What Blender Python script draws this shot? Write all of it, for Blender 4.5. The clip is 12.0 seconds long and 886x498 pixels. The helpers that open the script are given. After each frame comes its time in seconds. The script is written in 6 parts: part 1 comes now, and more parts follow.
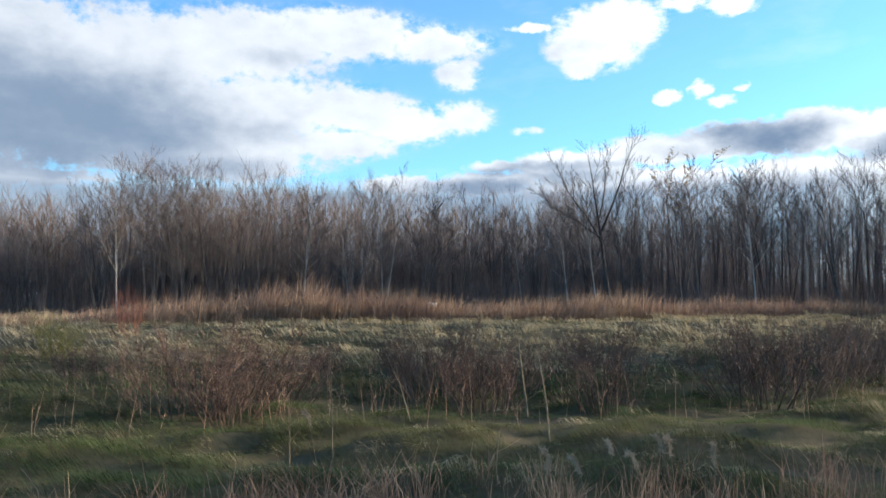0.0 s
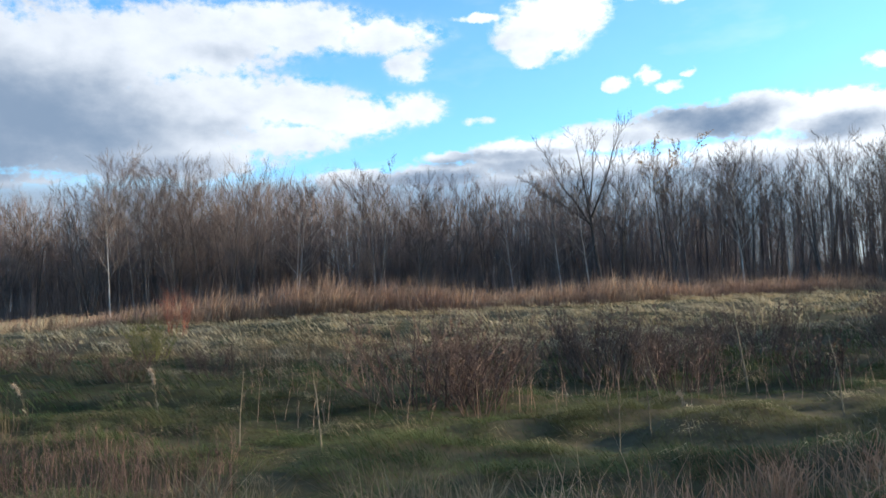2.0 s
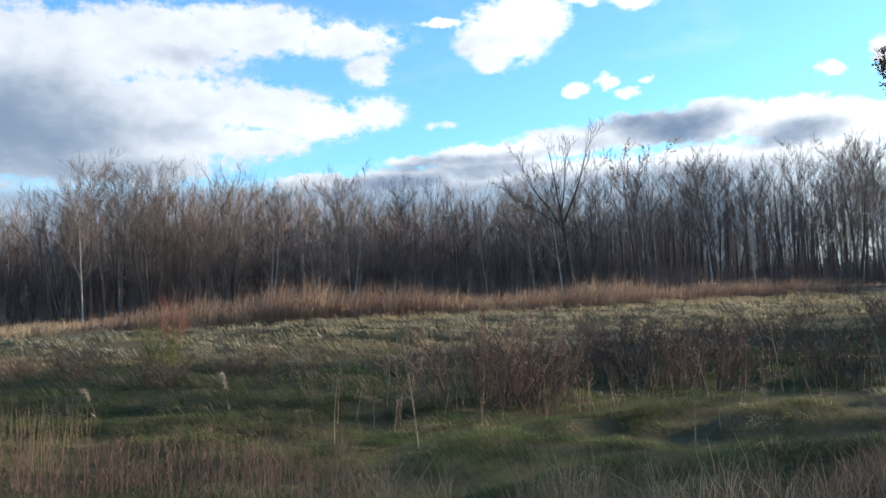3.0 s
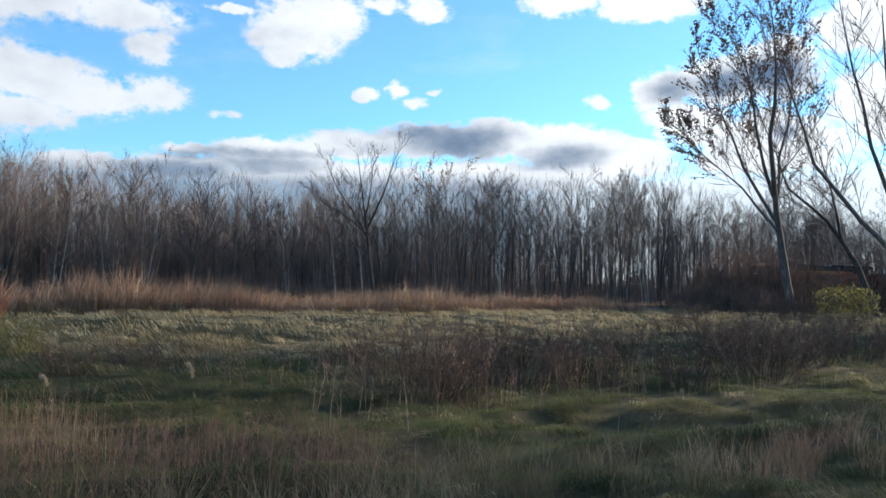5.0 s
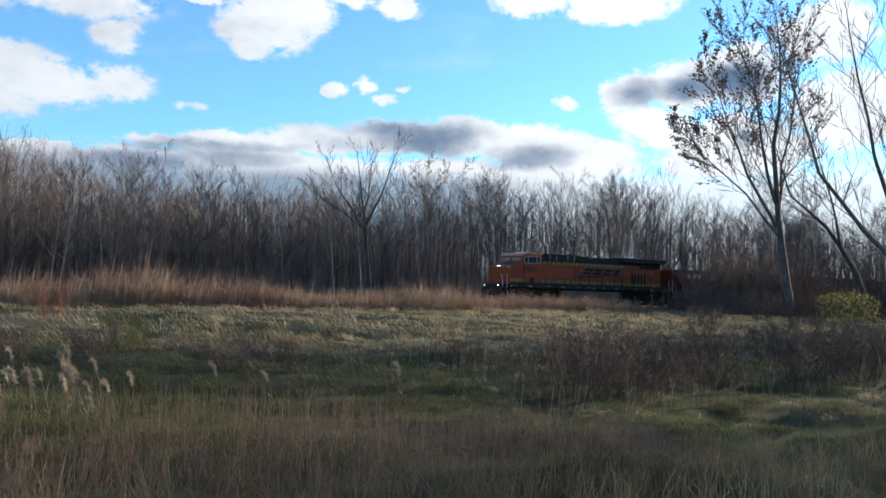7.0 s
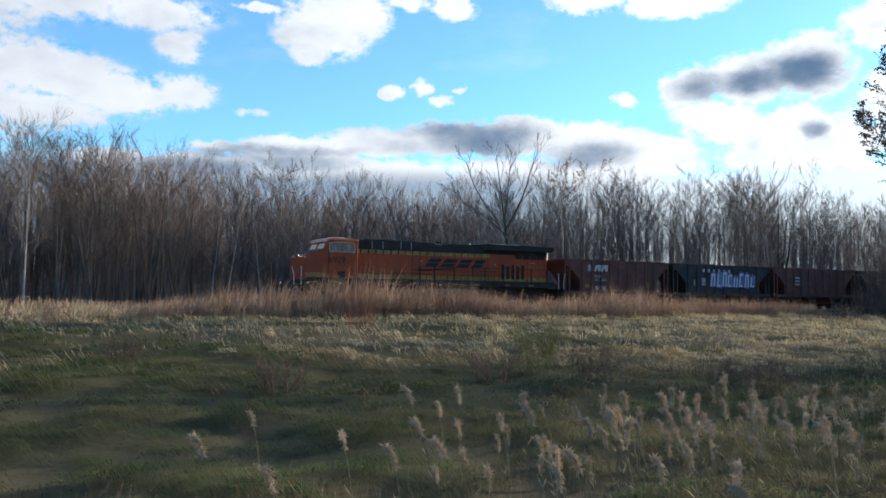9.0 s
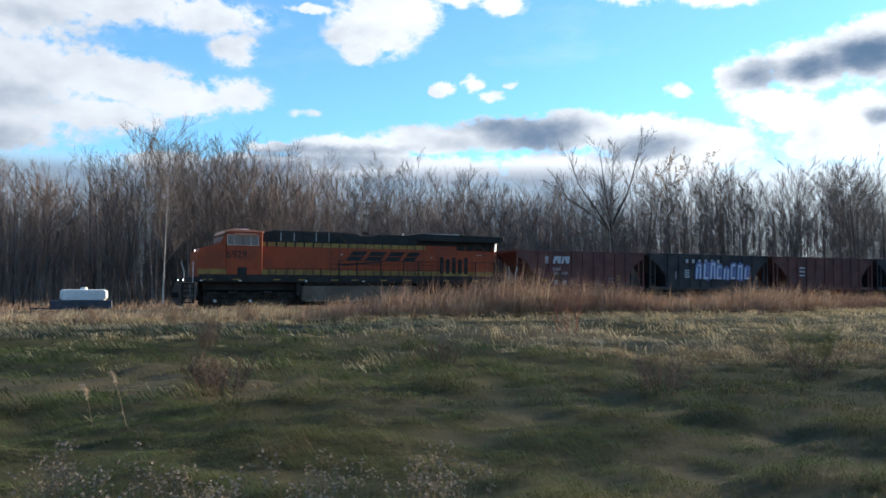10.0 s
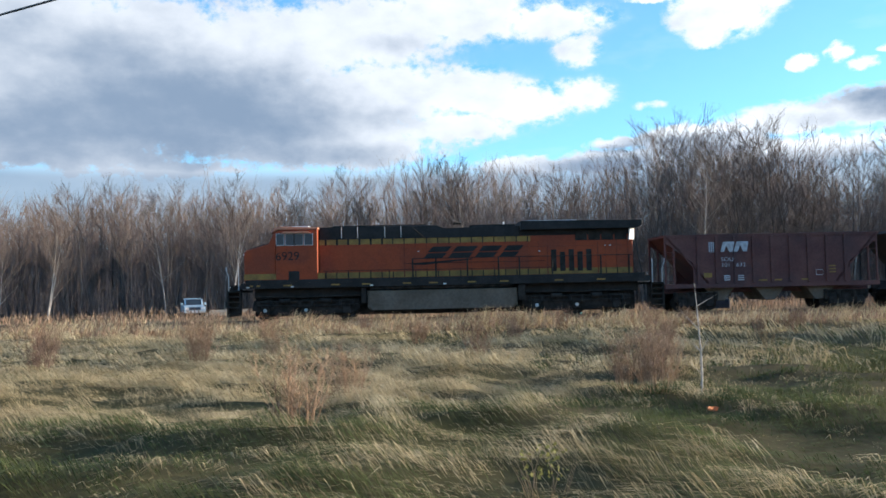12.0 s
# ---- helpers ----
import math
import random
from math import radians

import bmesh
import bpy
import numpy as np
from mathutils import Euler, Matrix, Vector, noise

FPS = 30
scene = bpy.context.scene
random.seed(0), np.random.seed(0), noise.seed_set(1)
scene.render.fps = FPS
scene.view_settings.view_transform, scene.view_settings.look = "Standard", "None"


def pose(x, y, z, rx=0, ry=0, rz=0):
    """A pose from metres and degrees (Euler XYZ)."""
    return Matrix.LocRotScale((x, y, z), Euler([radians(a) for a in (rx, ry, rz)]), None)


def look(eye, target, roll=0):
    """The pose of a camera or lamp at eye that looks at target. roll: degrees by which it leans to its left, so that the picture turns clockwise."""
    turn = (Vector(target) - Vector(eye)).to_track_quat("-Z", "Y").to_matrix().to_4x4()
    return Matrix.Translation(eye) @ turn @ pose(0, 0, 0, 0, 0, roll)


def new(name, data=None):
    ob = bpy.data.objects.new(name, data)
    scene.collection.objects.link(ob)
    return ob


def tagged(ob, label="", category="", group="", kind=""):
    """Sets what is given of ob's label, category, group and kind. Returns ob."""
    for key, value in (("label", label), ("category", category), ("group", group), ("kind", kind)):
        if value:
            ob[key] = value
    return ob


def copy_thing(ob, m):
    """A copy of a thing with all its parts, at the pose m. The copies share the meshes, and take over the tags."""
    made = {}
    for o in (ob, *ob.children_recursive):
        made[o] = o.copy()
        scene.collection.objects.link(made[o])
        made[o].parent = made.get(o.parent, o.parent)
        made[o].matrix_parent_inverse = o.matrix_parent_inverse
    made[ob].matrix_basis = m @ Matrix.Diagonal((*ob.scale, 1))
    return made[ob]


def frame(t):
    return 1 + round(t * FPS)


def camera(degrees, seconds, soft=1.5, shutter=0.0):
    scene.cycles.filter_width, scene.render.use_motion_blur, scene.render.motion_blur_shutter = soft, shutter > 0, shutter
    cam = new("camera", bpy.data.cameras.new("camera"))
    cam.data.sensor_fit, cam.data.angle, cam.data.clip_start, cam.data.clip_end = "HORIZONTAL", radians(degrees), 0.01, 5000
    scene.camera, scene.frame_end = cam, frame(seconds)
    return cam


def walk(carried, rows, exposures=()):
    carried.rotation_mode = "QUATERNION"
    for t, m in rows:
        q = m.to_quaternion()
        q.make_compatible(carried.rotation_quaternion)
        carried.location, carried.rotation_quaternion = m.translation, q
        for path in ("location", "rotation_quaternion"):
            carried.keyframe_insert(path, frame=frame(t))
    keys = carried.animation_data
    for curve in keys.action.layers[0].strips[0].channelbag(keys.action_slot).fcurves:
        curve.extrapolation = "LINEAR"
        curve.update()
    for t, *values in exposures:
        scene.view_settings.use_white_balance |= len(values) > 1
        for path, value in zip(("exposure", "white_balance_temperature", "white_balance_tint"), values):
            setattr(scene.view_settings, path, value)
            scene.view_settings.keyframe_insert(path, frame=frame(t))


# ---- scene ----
cam = camera(57.1, 12.0, soft=1.6)
PATH = [
    (0, (40.323, -15.247, 0.683), (40.666, -13.281, 0.819), -0.4),
    (0.5, (38.902, -14.9, 0.683), (39.264, -12.938, 0.814), -0.9),
    (1, (37.852, -14.607, 0.662), (38.24, -12.648, 0.784), -1.1),
    (1.5, (37.052, -14.34, 0.657), (37.47, -12.387, 0.773), -2.0),
    (2, (36.245, -14.28, 0.674), (36.694, -12.334, 0.787), -2.5),
    (2.5, (35.496, -14.287, 0.7), (35.966, -12.347, 0.815), -2.7),
    (4.5, (32.111, -15.1, 0.912), (33.032, -13.329, 1.03), -0.9),
    (5, (31.438, -14.906, 0.908), (32.472, -13.197, 1.02), 0.5),
    (5.5, (30.728, -14.721, 0.897), (31.84, -13.062, 1.012), 1.3),
    (6, (29.935, -14.504, 0.898), (31.045, -12.844, 1.012), 1.6),
    (6.5, (28.949, -14.267, 0.903), (30.057, -12.606, 1.017), 1.5),
    (8.5, (22.267, -9.433, 1.199), (23.325, -7.737, 1.264), 0.5),
    (9, (19.542, -7.971, 1.19), (20.523, -6.231, 1.296), 0.8),
    (9.5, (16.772, -6.946, 1.194), (17.698, -5.178, 1.33), 0.9),
    (10, (13.752, -5.597, 1.28), (14.618, -3.796, 1.376), 0.1),
    (10.5, (10.548, -4.005, 1.406), (11.326, -2.163, 1.47), -0.8),
    (11, (6.931, -2.628, 1.453), (7.567, -0.733, 1.523), -1.2),
    (11.5, (3.217, -0.758, 1.477), (3.61, 1.202, 1.559), -0.7),
    (12, (-0.725, 1.352, 1.507), (-0.678, 3.349, 1.601), -1.2),
]
walk(cam, [(t, look(eye, target, roll)) for t, eye, target, roll in PATH],
     [(0, 0.05), (2.5, 0.05), (4.5, -0.06), (5.5, -0.2), (6.5, -0.2), (8.5, -0.1), (9.5, -0.18), (10.5, 0.0), (11.3, 0.1), (12, 0.1)])


# ---------------------------------------------------------------- light
SUN_AZ, SUN_EL = 88.0, 14.5          # degrees clockwise from +y, and above the horizon
az, el = radians(SUN_AZ), radians(SUN_EL)
sun_dir = Vector((math.sin(az) * math.cos(el), math.cos(az) * math.cos(el), math.sin(el)))
sun_data = bpy.data.lights.new("sun", "SUN")
sun_data.energy, sun_data.angle, sun_data.color = 10.0, radians(0.8), (1.0, 0.86, 0.68)
sun = new("sun", sun_data)
sun.matrix_world = look(sun_dir * 300, (0, 0, 0))

# clouds of the sky: azimuth, elevation, half widths (degrees), weight
WEST = [
    (-10.0, 11.2, 9.0, 1.7, 1.7), (-17.0, 12.6, 9.0, 3.0, 1.7),
    (-25.4, 16.2, 6.1, 3.7, 1.5), (-18.6, 15.1, 7.1, 3.9, 1.5), (-23.4, 10.5, 6.6, 2.8, 1.5), (-10.8, 16.3, 6.5, 2.6, 1.4),
    (-4.1, 17.5, 6.0, 2.2, 1.3), (2.3, 18.6, 5.6, 1.5, 1.2), (8.7, 18.0, 4.4, 1.2, 1.1), (11.1, 16.0, 1.5, 1.0, 0.9),
    (-10.5, 12.6, 7.7, 2.1, 1.4), (-1.8, 13.4, 5.2, 1.9, 1.3), (3.0, 13.5, 3.8, 1.6, 1.3), (7.4, 12.6, 3.2, 1.3, 1.2),
    (11.3, 13.1, 2.1, 1.0, 1.1), (2.2, 11.2, 4.4, 1.1, 1.2), (-7.4, 9.9, 7.8, 1.5, 1.3), (-19.0, 8.2, 7.0, 0.8, 1.0),
]
HIGH = [
    (20.7, 18.0, 3.5, 2.2, 1.2), (19.8, 16.2, 1.3, 1.0, 1.0), (23.4, 18.9, 2.3, 1.8, 1.1), (26.5, 19.8, 2.2, 0.6, 1.0),
    (29.8, 19.5, 1.8, 0.8, 1.0), (25.5, 13.9, 1.0, 0.6, 1.0), (27.6, 14.2, 0.8, 0.6, 0.95), (28.9, 13.4, 1.1, 0.4, 0.8),
    (30.3, 14.1, 0.7, 0.3, 0.7), (30.0, 19.6, 1.8, 1.0, 1.0), (39.3, 19.8, 2.8, 0.9, 1.1), (45.3, 19.6, 4.3, 1.2, 1.2),
    (42.0, 13.2, 0.9, 0.7, 1.05), (16.4, 19.0, 2.2, 0.3, 0.9), (16.0, 12.0, 1.5, 0.4, 0.55),
]
DECK = [
    (18.6, 10.3, 2.4, 0.4, 1.0), (13.4, 9.6, 2.0, 0.4, 1.0), (6.9, 8.2, 3.5, 0.8, 1.2), (12.5, 8.4, 3.8, 0.9, 1.3),
    (19.4, 9.4, 4.5, 1.3, 1.4), (24.8, 10.3, 4.3, 1.1, 1.4), (29.9, 10.7, 4.4, 1.2, 1.5), (34.7, 10.9, 4.0, 1.3, 1.5),
    (39.5, 10.3, 4.4, 1.4, 1.5), (44.2, 9.6, 3.1, 1.1, 1.3), (22.5, 8.1, 9.9, 1.2, 1.2), (36.4, 8.2, 10.3, 1.3, 1.2),
]
EAST = [
    (45.4, 13.6, 1.2, 1.3, 1.1), (47.3, 12.2, 2.3, 1.1, 1.2), (46.6, 13.8, 1.8, 1.6, 1.2), (50.4, 14.3, 3.0, 1.6, 1.5),
    (53.6, 14.7, 2.8, 2.0, 1.5), (49.0, 11.3, 3.0, 1.3, 1.3), (52.9, 11.0, 2.9, 1.4, 1.3), (50.0, 9.0, 2.0, 0.8, 1.0),
    (43.7, 9.1, 3.3, 1.0, 1.2), (58.7, 17.0, 3.0, 2.0, 1.2), (60.4, 12.1, 3.9, 2.4, 1.3), (53.6, 9.6, 5.3, 2.2, 1.2),
]
# their grey bodies and bases
GREY = [
    (-16.0, 12.0, 9.0, 3.4, 1.5),
    (-19.7, 15.1, 6.0, 2.1, 1.0), (-24.1, 10.1, 6.2, 2.8, 1.2), (-12.8, 11.0, 7.1, 1.7, 1.1), (-7.4, 9.3, 5.5, 1.0, 1.0),
    (-3.8, 11.7, 3.6, 1.0, 0.7), (-26.4, 15.5, 2.8, 2.3, 0.8), (-1.7, 16.8, 2.8, 0.7, 0.5), (30.9, 11.2, 4.2, 0.7, 1.1),
    (18.5, 9.6, 4.3, 0.4, 1.0), (13.8, 9.2, 2.4, 0.4, 0.9), (12.6, 8.2, 4.2, 0.7, 1.2), (18.7, 8.8, 3.7, 0.8, 1.1),
    (31.9, 10.6, 3.6, 1.2, 1.3), (39.5, 9.6, 2.8, 0.8, 1.1), (27.1, 10.0, 2.4, 0.7, 0.7), (47.3, 13.8, 1.9, 0.9, 1.0),
    (50.6, 13.9, 2.2, 0.8, 1.3), (53.5, 14.3, 2.2, 1.2, 1.3), (54.2, 10.7, 0.8, 0.5, 1.0),
]
OVERHEAD = [(-38, 12, 8, 7, 1.4), (72, 14, 8, 6, 1.4), (20, 33, 25, 6, 1.2), (-40, 32, 22, 8, 1.3), (80, 38, 20, 8, 1.2)]



def socket(nodes, links, kind, *sources, op=None, **values):
    """A node of that kind with its inputs linked or set in order; returns its first output."""
    n = nodes.new(kind)
    if op:
        n.operation = op
    for i, s in enumerate(sources):
        if s is None:
            continue
        if isinstance(s, bpy.types.NodeSocket):
            links.new(s, n.inputs[i])
        else:
            n.inputs[i].default_value = s
    for k, v in values.items():
        n.inputs[k.replace("_", " ")].default_value = v
    return n.outputs[0]


def ramp(nodes, links, fac, stops, mode="LINEAR"):
    n = nodes.new("ShaderNodeValToRGB")
    n.color_ramp.interpolation = mode
    while len(n.color_ramp.elements) < len(stops):
        n.color_ramp.elements.new(0.5)
    for e, (p, c) in zip(n.color_ramp.elements, stops):
        e.position, e.color = p, (*c, 1)
    links.new(fac, n.inputs[0])
    return n.outputs[0]


def build_world():
    w = bpy.data.worlds.new("sky")
    scene.world = w
    w.use_nodes = True
    nodes, links = w.node_tree.nodes, w.node_tree.links
    nodes.clear()

    def m(op, *src):
        return socket(nodes, links, "ShaderNodeMath", *src, op=op)

    def smooth(v, lo, hi):
        n = nodes.new("ShaderNodeMapRange")
        n.interpolation_type = "SMOOTHSTEP"
        links.new(v, n.inputs[0])
        n.inputs[1].default_value, n.inputs[2].default_value = lo, hi
        return n.outputs[0]

    def mix(fac, a, b):
        n = nodes.new("ShaderNodeMix")
        n.data_type = "RGBA"
        for i, s in ((0, fac), (6, a), (7, b)):
            if isinstance(s, bpy.types.NodeSocket):
                links.new(s, n.inputs[i])
            else:
                n.inputs[i].default_value = s if i == 0 else (*s, 1)
        return n.outputs[2]

    coord = nodes.new("ShaderNodeTexCoord").outputs["Generated"]
    xyz = nodes.new("ShaderNodeSeparateXYZ")
    links.new(coord, xyz.inputs[0])
    u = m("MULTIPLY", m("ARCTAN2", xyz.outputs[0], xyz.outputs[1]), 57.2958)
    v = m("MULTIPLY", m("ARCSINE", xyz.outputs[2]), 57.2958)
    uv = nodes.new("ShaderNodeCombineXYZ")
    links.new(u, uv.inputs[0])
    links.new(v, uv.inputs[1])
    flat = uv.outputs[0]

    def fbm(scale, detail, stretch, rough=0.55, shift=0.0):
        s = nodes.new("ShaderNodeVectorMath")
        s.operation = "MULTIPLY_ADD"
        links.new(flat, s.inputs[0])
        s.inputs[1].default_value = (1, stretch, 1)
        s.inputs[2].default_value = (shift, shift, shift)
        n = nodes.new("ShaderNodeTexNoise")
        n.inputs["Scale"].default_value, n.inputs["Detail"].default_value = scale, detail
        n.inputs["Roughness"].default_value = rough
        links.new(s.outputs[0], n.inputs["Vector"])
        return n
    place = flat
    for scale, amount in ((0.16, (1.5, 0.7, 0)), (0.75, (1.3, 0.75, 0))):
        warp = fbm(scale, 4, 1.5, 0.6, 3.0).outputs["Color"]
        wv = nodes.new("ShaderNodeVectorMath")
        wv.operation = "MULTIPLY_ADD"
        links.new(warp, wv.inputs[0])
        wv.inputs[1].default_value, wv.inputs[2].default_value = amount, tuple(-0.5 * a for a in amount)
        add = nodes.new("ShaderNodeVectorMath")
        links.new(wv.outputs[0], add.inputs[0])
        links.new(place, add.inputs[1])
        place = add.outputs[0]

    def banks(blobs, blend, wide=1.0):
        total = None
        for cu, cv, ru, rv, wt in blobs:
            ru, rv = ru * wide, rv * wide
            s = nodes.new("ShaderNodeVectorMath")
            s.operation = "MULTIPLY_ADD"
            links.new(place, s.inputs[0])
            s.inputs[1].default_value = (1 / ru, 1 / rv, 0)
            s.inputs[2].default_value = (-cu / ru, -cv / rv, 0)
            d = nodes.new("ShaderNodeVectorMath")
            d.operation = "LENGTH"
            links.new(s.outputs[0], d.inputs[0])
            f = m("MULTIPLY", smooth(d.outputs["Value"], 1.55, 0.15), wt)
            total = f if total is None else m("SMOOTH_MAX", total, f, blend)
        return total
    fine = fbm(0.42, 6, 1.5, 0.58, 11.0).outputs[0]
    broad = fbm(0.10, 4, 2.6, 0.55, 7.0).outputs[0]
    soft = fbm(0.20, 3, 1.8, 0.5, 17.0).outputs[0]
    puff = fbm(1.1, 5, 1.3, 0.6, 29.0).outputs[0]
    rough = m("ADD", m("MULTIPLY_ADD", fine, 1.5, -0.75), m("MULTIPLY_ADD", puff, 1.3, -0.65))
    total = m("MAXIMUM", banks(WEST, 0.35, 1.14), banks(HIGH + DECK + EAST + OVERHEAD, 0.2))
    cover = m("ADD", total, m("MULTIPLY", rough, smooth(total, 0.2, 0.42)))
    mask = smooth(cover, 0.14, 0.80)
    wisp = m("MULTIPLY", smooth(broad, 0.50, 0.78), 0.18)
    mask = m("MAXIMUM", mask, wisp)
    low = smooth(v, 9.2, 7.4)                       # closed cloud deck low in the sky
    mask = m("MAXIMUM", mask, m("MULTIPLY", low, 0.92))
    # the bodies of the heavy banks turn grey-blue, their rims stay white
    shade = m("ADD", banks(GREY, 0.35, 1.3), m("MULTIPLY_ADD", soft, 1.0, -0.5))
    shade = m("ADD", shade, m("MULTIPLY_ADD", fine, 0.8, -0.4))
    grey = smooth(shade, -0.15, 1.5)
    bright = smooth(u, 33, 44)                      # the low deck is lit towards the sun
    grey = m("MAXIMUM", grey, m("MULTIPLY", m("MULTIPLY", low, m("MULTIPLY_ADD", bright, -0.6, 0.9)), m("MULTIPLY_ADD", soft, 0.6, 0.6)))
    sky = nodes.new("ShaderNodeTexSky")
    sky.sky_type, sky.sun_disc = "NISHITA", False
    sky.sun_elevation, sky.sun_rotation = radians(SUN_EL), radians(SUN_AZ)
    sky.altitude, sky.air_density, sky.dust_density, sky.ozone_density = 200, 1.0, 0.4, 1.2
    tint = nodes.new("ShaderNodeMix")
    tint.data_type, tint.blend_type = "RGBA", "MULTIPLY"
    tint.inputs[0].default_value = 1.0
    links.new(sky.outputs[0], tint.inputs[6])
    tint.inputs[7].default_value = (*SKY_TINT, 1)
    toward = smooth(u, -30, 60)
    white = mix(toward, (8.2, 8.9, 9.9), (13.4, 14.0, 14.6))
    dark = mix(toward, (2.7, 3.7, 5.2), (1.5, 2.5, 4.1))
    cloud = mix(grey, white, dark)
    colour = mix(mask, tint.outputs[2], cloud)
    bg = nodes.new("ShaderNodeBackground")
    bg.inputs[1].default_value = 0.1
    links.new(colour, bg.inputs[0])
    out = nodes.new("ShaderNodeOutputWorld")
    links.new(bg.outputs[0], out.inputs[0])


SKY_TINT = (1.35, 2.5, 3.3)
build_world()


# ---------------------------------------------------------------- materials
def material(name, a, b, scale=6.0, rough=0.8, metal=0.0, bump=0.0, fine=None, stretch=(1, 1, 1), c=None, random_shift=0.0,
             island=0.0, patch=None, world_space=False, spec=0.3, through_light=0.0):
    """Two colours mixed by noise at two scales; c: a third by a broad patch noise of the size patch (1/metres)."""
    mt = bpy.data.materials.new(name)
    mt.use_nodes = True
    nodes, links = mt.node_tree.nodes, mt.node_tree.links
    bsdf = nodes["Principled BSDF"]
    bsdf.inputs["Roughness"].default_value, bsdf.inputs["Metallic"].default_value = rough, metal
    bsdf.inputs["Specular IOR Level"].default_value = spec
    if world_space:
        coord = nodes.new("ShaderNodeNewGeometry").outputs["Position"]
    else:
        coord = nodes.new("ShaderNodeTexCoord").outputs["Object"]
    mapping = nodes.new("ShaderNodeVectorMath")
    mapping.operation = "MULTIPLY"
    links.new(coord, mapping.inputs[0])
    mapping.inputs[1].default_value = stretch
    vec = mapping.outputs[0]

    def noise_tex(s, detail=4.0):
        n = nodes.new("ShaderNodeTexNoise")
        n.inputs["Scale"].default_value, n.inputs["Detail"].default_value = s, detail
        links.new(vec, n.inputs["Vector"])
        return n.outputs[0]

    def mixed(fac, p, q, blend="MIX"):
        n = nodes.new("ShaderNodeMix")
        n.data_type, n.blend_type = "RGBA", blend
        for i, s in ((0, fac), (6, p), (7, q)):
            if isinstance(s, bpy.types.NodeSocket):
                links.new(s, n.inputs[i])
            else:
                n.inputs[i].default_value = s if i == 0 else (*s, 1)
        return n.outputs[2]

    def stepped(v, lo, hi):
        n = nodes.new("ShaderNodeMapRange")
        links.new(v, n.inputs[0])
        n.inputs[1].default_value, n.inputs[2].default_value = lo, hi
        return n.outputs[0]
    n1 = noise_tex(scale)
    n2 = noise_tex(fine or scale * 9)
    col = mixed(stepped(n1, 0.38, 0.62), a, b)
    if c is not None:
        col = mixed(stepped(noise_tex(patch or scale * 0.2, 3.0), 0.46, 0.6), col, c)
    shade = socket(nodes, links, "ShaderNodeMath", n2, 0.7, 0.65, op="MULTIPLY_ADD")
    if island:
        g = nodes.new("ShaderNodeNewGeometry").outputs["Random Per Island"]
        shade = socket(nodes, links, "ShaderNodeMath", shade, socket(nodes, links, "ShaderNodeMath", g, island * 2, 1 - island, op="MULTIPLY_ADD"), op="MULTIPLY")
    if random_shift:
        g = nodes.new("ShaderNodeObjectInfo").outputs["Random"]
        shade = socket(nodes, links, "ShaderNodeMath", shade, socket(nodes, links, "ShaderNodeMath", g, random_shift * 2, 1 - random_shift, op="MULTIPLY_ADD"), op="MULTIPLY")
    vm = nodes.new("ShaderNodeVectorMath")
    vm.operation = "SCALE"
    links.new(col, vm.inputs[0])
    links.new(shade, vm.inputs["Scale"])
    links.new(vm.outputs[0], bsdf.inputs["Base Color"])
    if bump:
        bn = nodes.new("ShaderNodeBump")
        bn.inputs["Strength"].default_value, bn.inputs["Distance"].default_value = bump, 0.02
        links.new(n2, bn.inputs["Height"])
        links.new(bn.outputs[0], bsdf.inputs["Normal"])
    if through_light:
        tr = nodes.new("ShaderNodeBsdfTranslucent")
        links.new(vm.outputs[0], tr.inputs[0])
        mx = nodes.new("ShaderNodeMixShader")
        mx.inputs[0].default_value = through_light
        links.new(bsdf.outputs[0], mx.inputs[1])
        links.new(tr.outputs[0], mx.inputs[2])
        links.new(mx.outputs[0], nodes["Material Output"].inputs[0])
    return mt


def glow(name, colour, strength):
    mt = bpy.data.materials.new(name)
    mt.use_nodes = True
    b = mt.node_tree.nodes["Principled BSDF"]
    b.inputs["Emission Color"].default_value, b.inputs["Emission Strength"].default_value = (*colour, 1), strength
    b.inputs["Base Color"].default_value = (0.8, 0.8, 0.75, 1)
    return mt


